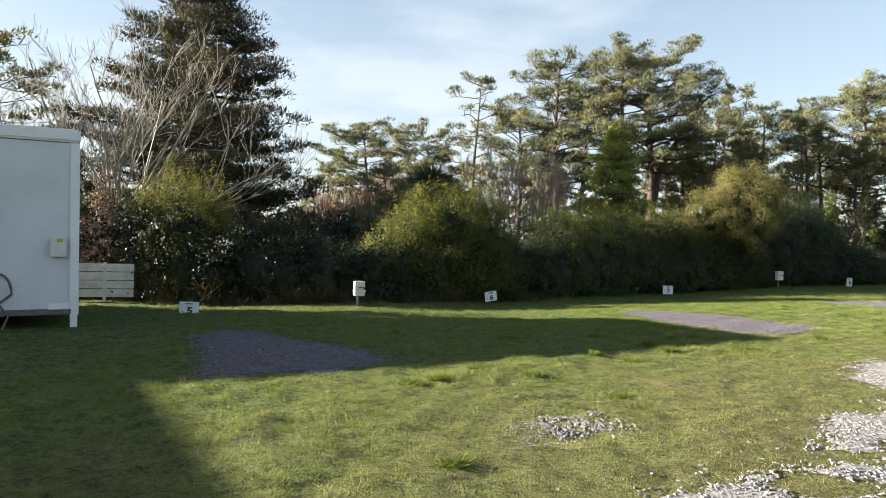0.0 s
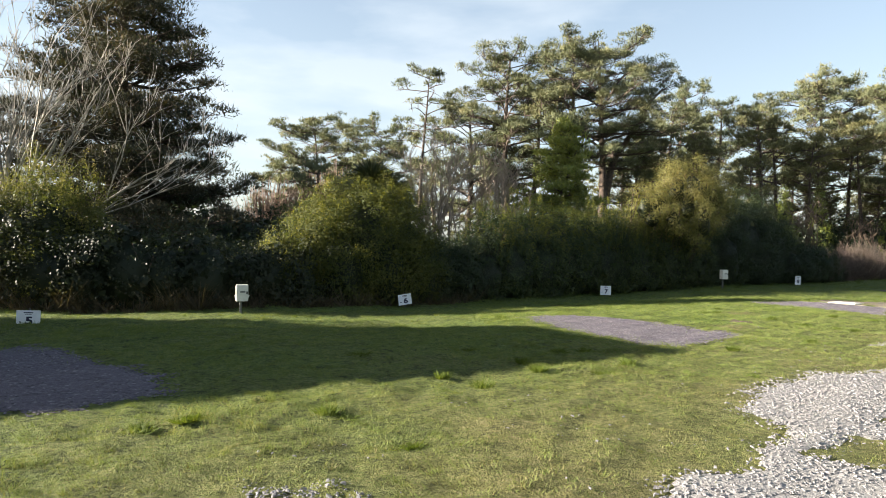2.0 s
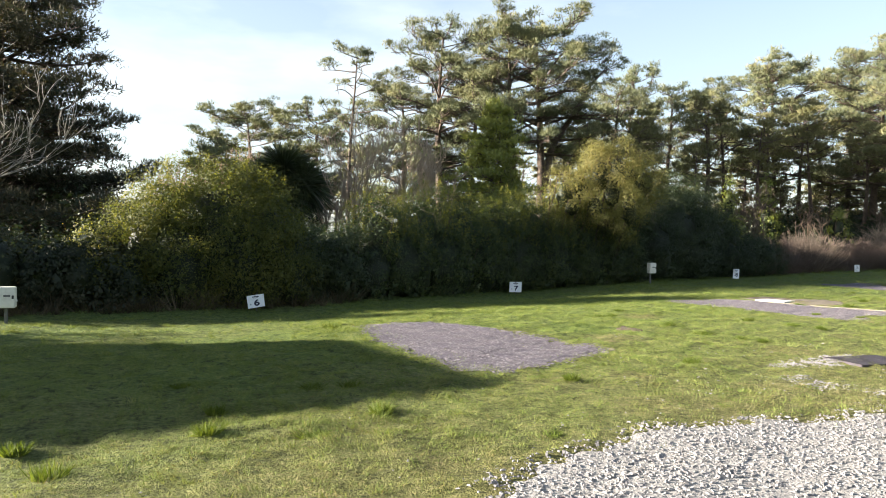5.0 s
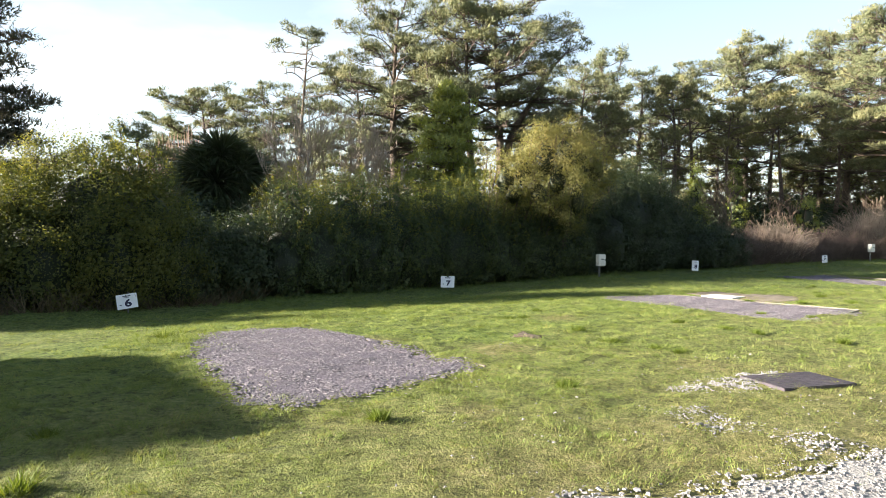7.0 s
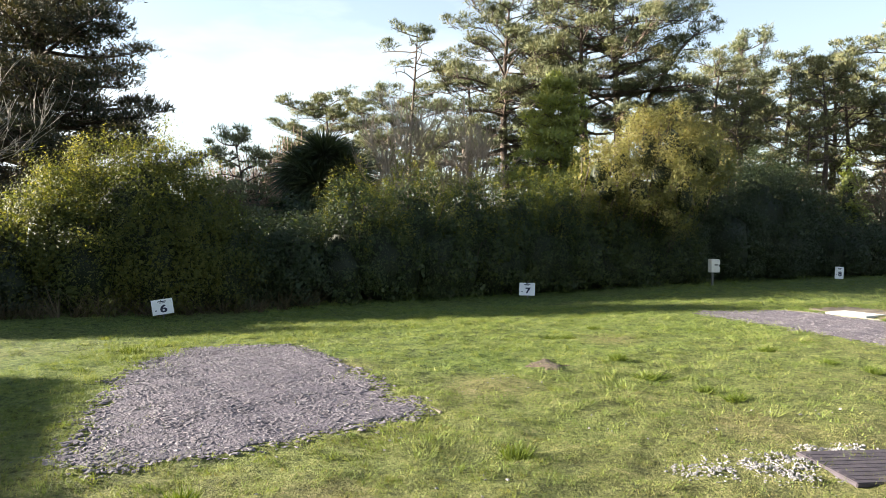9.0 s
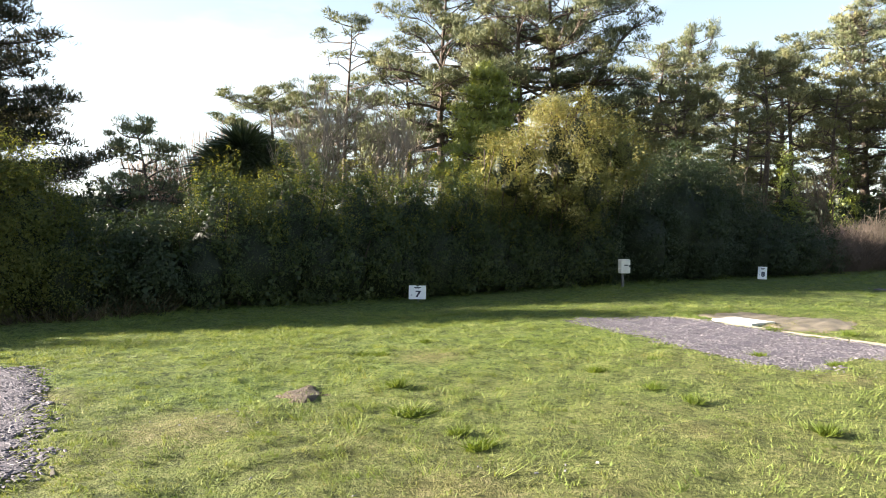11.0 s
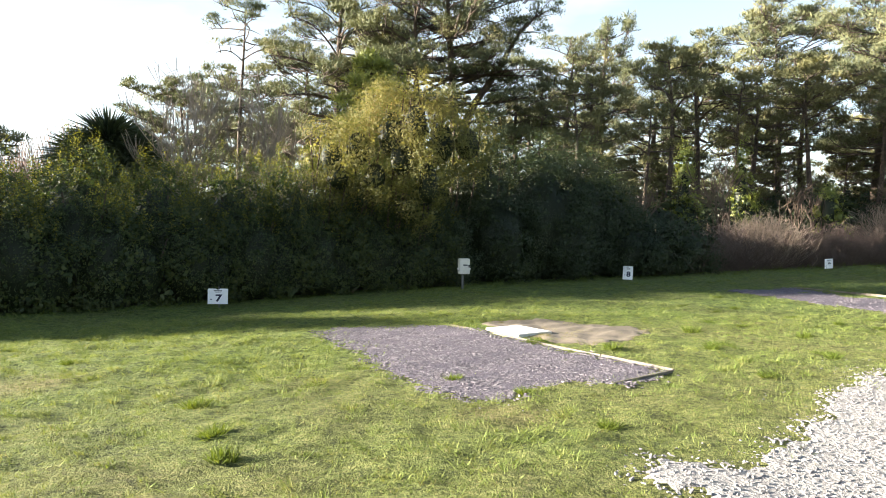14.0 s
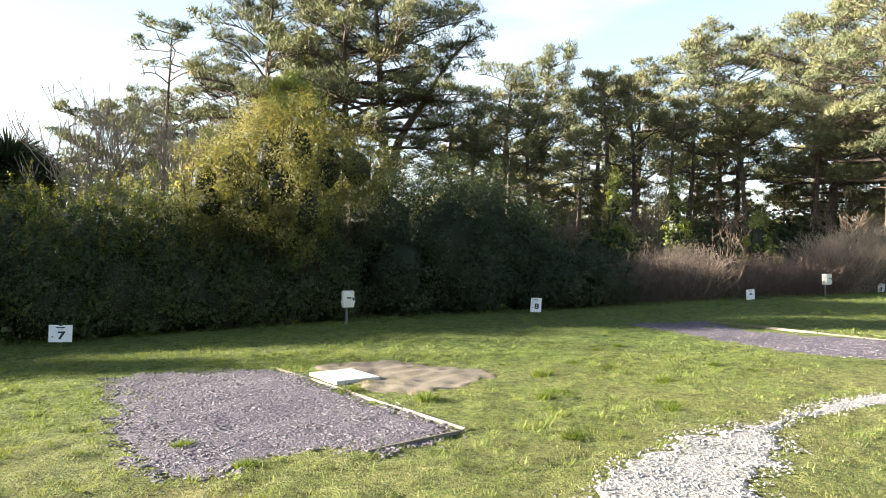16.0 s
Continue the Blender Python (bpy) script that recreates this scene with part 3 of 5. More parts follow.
def build_sign(x, y, base, number, turn, tip=0.0, w=0.39, h=0.31, lift=0.085, torn=(), post=1):
    """A numbered pitch board on a thin stake."""
    root = new("pitch_sign")
    root.matrix_basis = pose(x, y, base, 0, 0, turn)
    tagged(root, "white pitch sign board %s on a short stake" % ("numbered " + number if number else "with a dark number"), "sign", "pitch number signs")
    m = pose(0, 0, lift + h / 2, 0, tip, 0)
    outline = [(-w / 2, -h / 2), (w / 2, -h / 2), (w / 2, h / 2)] + [(p * w, q * h) for p, q in torn] + [(-w / 2, h / 2)]
    bm = bmesh.new()
    vs = [bm.verts.new((a, 0, b)) for a, b in outline]
    f = bm.faces.new(vs)
    e = bmesh.ops.extrude_face_region(bm, geom=[f])
    bmesh.ops.translate(bm, vec=(0, 0.012, 0), verts=[g for g in e["geom"] if isinstance(g, bmesh.types.BMVert)])
    bmesh.ops.recalc_face_normals(bm, faces=bm.faces[:])
    board = part("board", bm, SIGN_WHITE, root)
    board.matrix_basis = m
    if number:
        letters("numeral", number, 0.19, NAVY, board, pose(0.015, -0.004, -0.04, 90, 0, 0) @ Matrix.Diagonal((1.3, 1, 1, 1)), "bold navy number")
    else:
        part("numeral", box(0.09, 0.002, 0.13, (0, -0.003, -0.04)), NAVY, board, "dark number too far off to read")
    bar = part("lettering", box(min(0.16, w * 0.4), 0.002, 0.018, (0.0, -0.003, h * 0.36)), NAVY, board, "small unreadable line of lettering")
    part("lettering", box(0.1, 0.002, 0.01, (0.0, -0.003, h * 0.27)), POST_GREY, board, "small unreadable line of lettering")
    part("badge", box(0.03, 0.002, 0.02, (-w * 0.33, -0.003, -0.06)), NAVY, board, "small dark badge")
    part("stake", rod(0.012, (0.02, 0.025, -0.2), (0.02, 0.025, lift + h + 0.04), 8), POST_GREY, root)
    return root


build_sign(-5.24, 14.4, float(rise(-5.24, 14.4)), "5", 14, 1.5, 0.385, 0.3, lift=-0.06)
build_sign(1.42, 20.1, float(rise(1.42, 20.1)), "6", 22, -8, 0.37, 0.28, lift=0.08)
build_sign(8.17, 25.1, float(rise(8.17, 25.1)), "7", 12, 1, torn=((0.1, 0.5), (0.06, 0.44), (-0.04, 0.43), (-0.1, 0.5)), lift=0.085)
build_sign(17.6, 30.0, float(rise(17.6, 30.0)), "8", 18, 3, 0.3, 0.36, 0.03, torn=((-0.05, 0.46), (-0.2, 0.36), (-0.42, 0.4), (-0.5, 0.2), (-0.36, 0.1)))
build_sign(24.55, 32.95, float(rise(24.55, 32.95)), "9", 20, -3, 0.32, 0.3, 0.03)
build_sign(31.2, 36.9, float(rise(31.2, 36.9)), "", 20, 0, 0.34, 0.3, 0.03)


def build_hookup(x, y, turn, bottom):
    """An electric hook-up box on a post."""
    z = float(rise(x, y))
    root = new("hookup_box")
    root.matrix_basis = pose(x, y, z, 0, 0, turn)
    tagged(root, "cream plastic electric hook-up box on a slim post", "hook-up box", "electric hook-up boxes")
    h = 0.35
    case = part("case", box(0.25, 0.16, h, (0, 0, bottom + h / 2), 0.012), BOX_CREAM, root)
    part("lid", box(0.238, 0.03, h - 0.02, (0, -0.092, bottom + h / 2), 0.008), BOX_CREAM, case)
    part("lettering", box(0.1, 0.003, 0.035, (0.01, -0.109, bottom + h * 0.58)), POST_GREY, case, "small unreadable lettering")
    part("latch", box(0.03, 0.02, 0.06, (0.095, -0.115, bottom + h * 0.52), 0.004), BLACK, case, "black latch")
    part("socket", rod(0.03, (0.12, -0.02, bottom + 0.11), (0.145, -0.02, bottom + 0.1), 10), BOX_CREAM, case)
    part("socket", rod(0.03, (-0.12, -0.02, bottom + 0.11), (-0.145, -0.02, bottom + 0.1), 10), BOX_CREAM, case)
    part("post", box(0.05, 0.05, bottom + 0.5, (-0.02, 0.03, (bottom + 0.08 - 0.3) / 2), 0.006), POST_GREY, root)
    return root


build_hookup(-1.97, 16.5, 18, 0.27)
build_hookup(13.13, 27.07, 14, 0.35)
build_hookup(27.9, 34.7, 20, 0.4)

# slab, timber edgings, drain cover
slab = new("paving_slab")
slab.matrix_basis = pose(13.78, 20.72, float(rise(13.8, 20.7)) + 0.012, 0, 0, -56)
tagged(slab, "pale concrete slab lying flat on bare sandy soil", "slab")
part("slab_top", box(0.72, 0.58, 0.05, (0, 0, 0.0), 0.008), CONCRETE, slab)


def build_edging(a, b, pieces):
    root = new("timber_edging")
    a, b = Vector((*a, float(rise(*a)))), Vector((*b, float(rise(*b))))
    root.location = a
    tagged(root, "thin weathered timber edging board along a slate pitch", "edging")
    d = (b - a) / pieces
    for k in range(pieces):
        p, q = d * k, d * (k + 0.985)
        bm = box((q - p).length, 0.026, 0.1, (0, 0, -0.034), 0.004)
        ob = part("board", bm, TIMBER, root)
        ob.matrix_basis = Matrix.Translation((p + q) / 2 + Vector((0, 0, 0.0 + 0.006 * (k % 2)))) @ Matrix.Rotation(math.atan2(d.y, d.x) + 0.008 * (-1) ** k, 4, "Z") @ Matrix.Rotation(-math.atan2(d.z, d.xy.length), 4, "Y")


build_edging((12.86, 21.36), (15.1, 18.18), 4)
build_edging((15.1, 18.18), (14.3, 17.5), 1)
build_edging((5.25, 16.32), (7.32, 13.3), 3)
build_edging((21.03, 27.9), (23.4, 25.05), 3)

cover = new("drain_mat")
cover.matrix_basis = pose(10.12, 12.34, float(rise(10.12, 12.34)) + 0.0, 0, 0, 12)
tagged(cover, "dark rust-brown ribbed metal cover lying in gravel and grass", "drain cover")
part("plate", box(0.84, 0.56, 0.03, (0, 0, 0), 0.006), IRON, cover)
for k in range(8):
    part("rib", box(0.8, 0.026, 0.006, (0, -0.22 + 0.0625 * k, 0.0145), 0.0015), IRON, cover)

# ---- shrubs ----


def shrub_points(rng, lobes, density, shell=(0.74, 1.07), floor=True):
    """Clump centres on the outside of joined rounded lobes, with the ways out."""
    P, N = [], []
    L = np.array(lobes, float)
    for c in L:
        rx, ry, rz = c[3:6]
        area = 4 * math.pi * ((rx * ry) ** 1.6 / 3 + (rx * rz) ** 1.6 / 3 + (ry * rz) ** 1.6 / 3) ** (1 / 1.6)
        d = unit(rng.normal(0, 1, (int(area * density), 3)))
        bump = 1 + 0.10 * np.sin(d[:, :1] * 9 + c[0] * 3) * np.sin(d[:, 2:] * 8 + c[1]) + 0.06 * np.sin(d[:, 1:2] * 17 + c[0])
        p = c[:3] + d * c[3:6] * bump * rng.uniform(*shell, (len(d), 1))
        knob = np.sin(3.9 * p[:, 0] + 1.9 * np.sin(3.1 * p[:, 2])) * np.sin(4.3 * p[:, 2] + 1.7 * np.sin(3.5 * p[:, 1])) + 0.5 * np.sin(8.3 * p[:, 0] + 5 * p[:, 1]) * np.sin(9.1 * p[:, 2])
        p = p + d * (0.21 * knob)[:, None]
        keep = np.ones(len(p), bool)
        for o in L:
            if o is not c:
                keep &= (((p - o[:3]) / o[3:6]) ** 2).sum(-1) > 0.55
        P.append(p[keep])
        N.append(unit(d / c[3:6])[keep])
    P, N = np.concatenate(P), np.concatenate(N)
    if floor:
        k = P[:, 2] > rise(P[:, 0], P[:, 1]) + 0.03
        P, N = P[k], N[k]
    return P, N


def build_shrub(name, label, category, lobes, mat, seed, leaf=(0.085, 0.045), clumps=14, per=44, puff=0.13, shoots=0, group="", stem_back=0.0, fresh=None):
    """A leafy shrub: foliage in clumps round lobes, some upright shoots, and stems inside."""
    rng = np.random.default_rng(seed)
    root = new(name)
    c0 = np.array(lobes, float)
    at = np.array([c0[0, 0], c0[0, 1], float(rise(c0[0, 0], c0[0, 1]))])
    root.location = at
    tagged(root, label, category, group)
    fine = 1.0 if name in ("undergrowth", "bramble_thicket", "ivy_trunk") else 0.82
    per, leaf = int(per * 1.35 / fine), (leaf[0] * 0.7 * fine, leaf[1] * 0.68 * fine)
    P, N = shrub_points(rng, lobes, clumps * (1.0 if fine == 1.0 else 1.25))
    q = (P[:, None, :] + rng.normal(0, puff, (len(P), per, 3)) * np.array([1, 1, 0.8])).reshape(-1, 3)
    o = unit(q - np.repeat(P, per, 0)) * 1.1 + np.repeat(N, per, 0) * 0.7 + np.array([0, 0, 0.35])
    seen = (o[:, 1] < 0.7) | (rng.random(len(o)) < 0.3)
    q, o = q[seen], o[seen]
    Pi, Ni = shrub_points(rng, lobes, clumps * (12 if fine < 1 else 6), (0.5, 0.84))
    v1, f1 = leaves(rng, q, o, leaf[0], leaf[1], 0.5)
    v2, f2 = leaves(rng, Pi, Ni, leaf[0] * 2.5, leaf[1] * 3.4, 0.6)
    V, F = [v1, v2], [f1, f2 + len(v1)]
    off = len(v1) + len(v2)
    # Upright shoots on the upper side; a lighter material imitates sun on top.
    if shoots:
        top = np.argsort(-(N[:, 2] + 0.3 * rng.random(len(N))))[: int(len(N) * 0.4)]
        s = rng.choice(top, min(shoots, len(top)), replace=False)
        hgt = rng.uniform(0.15, 0.45, len(s))
        k = 26
        tt = rng.random((len(s), k, 1))
        lean = rng.normal(0, 0.18, (len(s), 1, 3))
        q = P[s][:, None, :] + (np.array([0, 0, 1.0]) + lean) * tt * hgt[:, None, None] + rng.normal(0, 0.03, (len(s), k, 3))
        v3, f3 = leaves(rng, q.reshape(-1, 3), np.tile([0, 0, 0.3], (len(s) * k, 1)), leaf[0] * 0.95, leaf[1] * 0.9, 1.0)
        v3[:, 2] = np.maximum(v3[:, 2], rise(v3[:, 0], v3[:, 1]) + 0.01)
        tagged(child("fresh_growth", np_mesh("fresh_growth", v3 - at, f3, fresh or mat), root, "upright new shoots, in places coloured lighter as if sunlit"), kind="stuff")
    v = np.concatenate(V)
    lowest = rise(v[:, 0], v[:, 1]) + 0.01
    v[:, 2] = np.maximum(v[:, 2], lowest)
    tagged(child("foliage", np_mesh("foliage", v - at, np.concatenate(F), mat), root), kind="stuff")
    # Solid near-black core added in each lobe, to block light and read as shade.
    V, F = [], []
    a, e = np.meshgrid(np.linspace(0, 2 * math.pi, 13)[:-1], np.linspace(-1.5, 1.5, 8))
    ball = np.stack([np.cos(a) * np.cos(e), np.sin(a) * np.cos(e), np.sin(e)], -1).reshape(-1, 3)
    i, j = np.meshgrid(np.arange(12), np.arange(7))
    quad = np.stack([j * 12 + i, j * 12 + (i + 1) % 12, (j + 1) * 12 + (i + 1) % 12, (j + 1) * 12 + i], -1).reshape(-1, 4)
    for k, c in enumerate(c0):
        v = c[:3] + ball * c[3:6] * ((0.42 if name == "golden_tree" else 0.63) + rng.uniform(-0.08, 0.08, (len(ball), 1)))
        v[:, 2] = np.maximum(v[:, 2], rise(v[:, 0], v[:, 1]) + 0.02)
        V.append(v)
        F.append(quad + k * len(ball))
    tagged(child("dark_core", np_mesh("dark_core", np.concatenate(V) - at, np.concatenate(F), BRAMBLE), root, "solid dark core added to block light through the leaves"), kind="stuff")
    stems = []
    for c in c0:
        for k in range(3):
            b = np.array([c[0] - 0.5 * stem_back + rng.normal(0, 0.15), c[1] + stem_back + rng.normal(0, 0.15), float(rise(c[0], c[1])) - 0.05])
            e = c[:3] + np.array([rng.normal(0, 0.3) * c[3], rng.normal(0, 0.3) * c[4], c[5] * 0.6])
            t = np.linspace(0, 1, 5)[:, None]
            stems.append((b + (e - b) * t + np.array([0.1, 0.08, 0]) * np.sin(t * 3) * rng.normal(), np.linspace(0.04, 0.012, 5)))
    v, f = tubes(stems, 5)
    tagged(child("stem", np_mesh("stem", v - at, f, BARK), root), kind="stuff")
    return root


def along(s):
    """A place on the hedge's foot line at x = s, and the way back from it."""
    y = np.interp(s, HEDGE[:, 0], HEDGE[:, 1])
    return float(s), float(y)


def blob(s, back, top, rx, ry=None, low=0.0):
    """A lobe that stands behind the hedge's foot line at x = s, up to the height top."""
    x, y = along(s)
    cx, cy = x - 0.55 * back, y + 0.83 * back
    g = float(rise(cx, cy))
    rz = (top - low - g) / 1.55
    return (cx, cy, top - rz, rx, ry or rx, rz)


def dome(x, y, top, rx, ry):
    """A lobe at x, y that stands on the ground, up to the height top."""
    rz = (top - float(rise(x, y))) / 1.55
    return (x, y, top - rz, rx, ry, rz)


H = "evergreen hedge shrubs"
rs = np.random.default_rng(5)
# low dark brambles left of and round the first hook-up box
for i, (s, top) in enumerate([(-10.8, 2.9), (-8.9, 2.9), (-7.4, 2.5), (-5.9, 1.9), (-4.3, 1.9), (-2.8, 1.75), (-1.6, 1.6)]):
    build_shrub("bramble_thicket", "dark tangled bramble and ivy thicket at the field's edge", "shrub", [blob(s, 1.0, top, 1.15, 1.0), blob(s + 0.7, 0.9, top - 0.35, 0.8)], BRAMBLE, 100 + i, (0.1, 0.065), 10, 26, 0.15, 12, "bramble thickets")
# Thickets hidden by the cabin, added to shade the grass strip beyond it.
for i, (x, y, top) in enumerate([(-9.7, 14.3, 2.9), (-11.4, 13.4, 3.0), (-13.2, 12.6, 3.0), (-10.6, 12.7, 3.0)]):
    build_shrub("bramble_thicket", "dark tangled bramble and ivy thicket hidden behind the cabin, added to cast shade", "shrub", [dome(x, y, top, 1.2, 1.1)], BRAMBLE, 115 + i, (0.16, 0.1), 6, 20, 0.16, 8, "bramble thickets")
build_shrub("red_ivy", "russet-brown ivy hanging over the thicket behind the fence", "ivy", [dome(-8.55, 17.3, 2.75, 0.4, 0.4), dome(-8.3, 17.2, 2.2, 0.35, 0.35)], REED, 119, (0.1, 0.06), 14, 30, 0.12, 4)
build_shrub("golden_shrub", "rounded golden-green evergreen shrub above the brambles", "shrub", [blob(-5.8, 1.6, 3.2, 1.15, 1.1), blob(-6.6, 1.5, 2.7, 0.8), blob(-5.0, 1.6, 2.6, 0.8)], LAUREL, 121, (0.08, 0.04), 14, 46, 0.13, 150, fresh=GOLD)
build_shrub("laurel_mound", "big rounded laurel bush with glossy yellow-green leaves", "shrub",
            [dome(0.3, 21.3, 3.35, 1.5, 1.2), dome(-0.9, 20.6, 2.75, 1.05, 1.0), dome(1.4, 21.6, 2.8, 0.85, 0.9), dome(-0.3, 20.3, 2.1, 0.9, 0.7), dome(0.9, 21.0, 2.2, 0.8, 0.7), dome(-1.6, 19.9, 1.9, 0.8, 0.8), dome(1.9, 21.8, 2.0, 0.6, 0.7)], LAUREL, 131, (0.09, 0.046), 16, 50, 0.15, 170, H, fresh=SUNLIT_SHOOT)
build_shrub("laurel_shrub", "low dark glossy laurel shrub filling a dip in the hedge", "shrub", [blob(3.0, 1.1, 1.75, 0.8), blob(2.5, 0.8, 1.5, 0.7), blob(3.5, 0.8, 1.75, 0.8)], HOLLY, 132, (0.11, 0.055), 15, 44, 0.14, 8, H)
# the clipped tall hedge
for i, (s, top) in enumerate([(4.75, 2.75), (6.0, 2.95), (7.3, 3.0), (8.6, 2.95), (9.9, 3.0), (11.2, 3.05), (12.4, 2.9)]):
    build_shrub("privet_hedge", "tall dense green hedge shrub with upright yellow-green shoots", "hedge",
                [blob(s, 1.3, top, 1.15, 1.2), blob(s + 0.3, 0.75, 2.2, 0.95, 0.8), blob(s - 0.5, 0.7, 1.7, 0.8, 0.7)], PRIVET, 140 + i, (0.085, 0.042), 15, 34, 0.13, 360, H, fresh=SUNLIT_SHOOT)
build_shrub("golden_tree", "tall golden variegated evergreen shrub rising above the hedge", "shrub",
            [(10.1, 27.0, 3.0, 0.62, 0.6, 0.85), (10.7, 27.2, 3.25, 0.65, 0.6, 0.85), (11.4, 27.4, 3.65, 0.72, 0.7, 1.15), (12.0, 27.3, 3.8, 0.65, 0.65, 1.15), (12.6, 27.6, 3.45, 0.6, 0.65, 1.1), (11.1, 26.9, 2.6, 0.6, 0.5, 0.7), (12.3, 26.9, 2.45, 0.5, 0.5, 1.05), (10.3, 26.8, 2.55, 0.55, 0.5, 0.5), (13.2, 28.0, 3.5, 0.7, 0.7, 0.85), (11.7, 27.0, 3.0, 0.6, 0.5, 0.8)], GOLD, 151, (0.075, 0.04), 15, 46, 0.13, 110, stem_back=1.1)
build_shrub("holly", "dark green holly with glossy leaves beside the golden shrub", "shrub",
            [blob(12.6, 0.8, 2.3, 1.2, 0.9), blob(13.3, 1.5, 3.3, 1.1, 1.0), blob(14.4, 1.5, 4.3, 1.4, 1.2), blob(14.4, 0.8, 2.8, 1.2, 1.0), blob(16.0, 1.3, 4.0, 1.5, 1.3), blob(17.2, 1.5, 3.9, 1.5, 1.3), blob(16.4, 0.8, 2.4, 1.2, 1.0), blob(18.3, 1.5, 3.2, 1.2, 1.2)], HOLLY, 152, (0.075, 0.045), 15, 44, 0.14, 90, H, fresh=LAUREL)
build_shrub("laurel_shrub", "small dark rounded shrub at the end of the hedge", "shrub", [blob(19.2, 0.8, 1.75, 1.1), blob(20.3, 0.7, 1.7, 0.95), blob(18.4, 0.7, 1.9, 0.9)], HOLLY, 153, (0.09, 0.05), 14, 44, 0.14, 10, H)

# ---- bare twiggy growth ----


def branching(rng, start, way, length, radius, depth, out, spread=0.5, lift=0.15, split=(2, 4), shrink=0.68):
    """Bare limbs, branching."""
    n = 5
    p, d, pts = np.array(start, float), np.array(way, float), []
    for k in range(n):
        pts.append(p.copy())
        d = unit(d + rng.normal(0, 0.12, 3) + np.array([0, 0, lift * 0.2]))
        p = p + d * length / (n - 1)
    out.append((np.array(pts), np.linspace(radius, radius * 0.6, n)))
    if depth == 0:
        return
    for k in range(rng.integers(*split) + 1):
        t = rng.uniform(0.35, 1.0)
        i = min(int(t * (n - 1)), n - 1)
        w = unit(d + rng.normal(0, spread, 3) + np.array([0, 0, lift]))
        branching(rng, pts[i], w, length * shrink * rng.uniform(0.75, 1.15), radius * 0.55, depth - 1, out, spread, lift, split, shrink)


def build_bare_tree(name, label, x, y, height, stems, mat, seed, spread=0.5, depth=4, r=0.09, lean=(0, 0), thick=1.0, category="tree", fan=0.2, split=(2, 4)):
    rng = np.random.default_rng(seed)
    root = new(name)
    root.location = (x, y, float(rise(x, y)))
    tagged(root, label, category)
    trunk, crown = [], []
    for k in range(stems):
        w = unit(np.array([rng.normal(0, fan) + lean[0], rng.normal(0, 0.2) + lean[1], 1.0]))
        b = np.array([rng.normal(0, 0.25), rng.normal(0, 0.25), -0.1])
        out = []
        branching(rng, b, w, height * 0.42, r * rng.uniform(0.7, 1.1), depth, out, spread, 0.25, split, 0.66)
        trunk.append(out[0])
        crown += out[1:]
    crown = [(p, np.maximum(q, 0.007 * thick)) for p, q in crown]
    v, f = tubes(trunk, 8)
    child("trunk", np_mesh("trunk", v, f, mat), root)
    v, f = tubes(crown, 3)
    tagged(child("crown", np_mesh("crown", v, f, mat), root), kind="stuff")
    return root


build_bare_tree("bare_tree", "leafless grey-barked tree with several stems and fine twigs", -12.2, 24.4, 13.6, 6, GREY_BARK, 201, 0.5, 5, 0.078, (0.02, 0), 1.0, fan=0.34, split=(1, 3))
build_bare_tree("bare_tree", "leafless grey-barked tree with several stems and fine twigs", -10.9, 25.0, 12.6, 4, GREY_BARK, 202, 0.48, 5, 0.066, (0.08, 0), 1.0, fan=0.28, split=(1, 3))
build_bare_tree("bare_tree", "leafless grey-barked tree with several stems and fine twigs", -14.2, 24.0, 12.2, 3, GREY_BARK, 203, 0.5, 5, 0.07, (-0.25, 0), 1.0, fan=0.3, split=(1, 3))
build_bare_tree("bare_tree", "pale leafless birch-like tree behind the hedge", 3.4, 38.0, 10.0, 4, PALE_TWIG, 204, 0.45, 4, 0.075, (0, 0), 1.5)
build_bare_tree("bare_tree", "pale leafless birch-like tree behind the hedge", 5.6, 37.5, 9.4, 4, PALE_TWIG, 205, 0.45, 4, 0.075, (0, 0), 1.5)
build_bare_tree("bare_tree", "pale leafless birch-like tree behind the hedge", 1.2, 39.5, 8.8, 3, PALE_TWIG, 206, 0.45, 4, 0.075, (0, 0), 1.5)
for i, (x, y, h) in enumerate([(24, 40, 6), (28, 41.5, 5.5), (33, 42, 6), (20.5, 38.5, 5)]):
    build_bare_tree("bare_tree", "leafless undergrowth sapling among pine trunks", x, y, h, 3, TWIG, 210 + i, 0.55, 3, 0.06, (0, 0), 2)


def build_twig_bush(x, y, w, h, seed, mat, label, count=420, straight=0.25, r=0.008, group="", name="twiggy_bush"):
    """Bare arching canes from one crown."""
    rng = np.random.default_rng(seed)
    root = new(name)
    root.location = (x, y, float(rise(x, y)))
    tagged(root, label, "shrub", group)
    paths = []
    for k in range(count):
        a, u = rng.uniform(0, 2 * math.pi), rng.random() ** 0.5
        b = np.array([math.cos(a) * u * w * 0.3, math.sin(a) * u * w * 0.3, -0.05 + rng.random() * h * 0.3 * (k % 2)])
        e = np.array([math.cos(a + rng.normal(0, 0.8)) * u * w * 0.55, math.sin(a + rng.normal(0, 0.8)) * u * w * 0.55, h * rng.uniform(0.55, 1.0) * (1 - 0.25 * u)])
        t = np.linspace(0, 1, 4)[:, None]
        bow = rng.normal(0, straight * 0.3, 3) * np.sin(t * math.pi)
        paths.append((b + (e - b) * t + bow, np.linspace(r, r * 0.5, 4)))
    v, f = tubes(paths, 3)
    tagged(child("cane", np_mesh("cane", v, f, mat), root), kind="stuff")
    return root


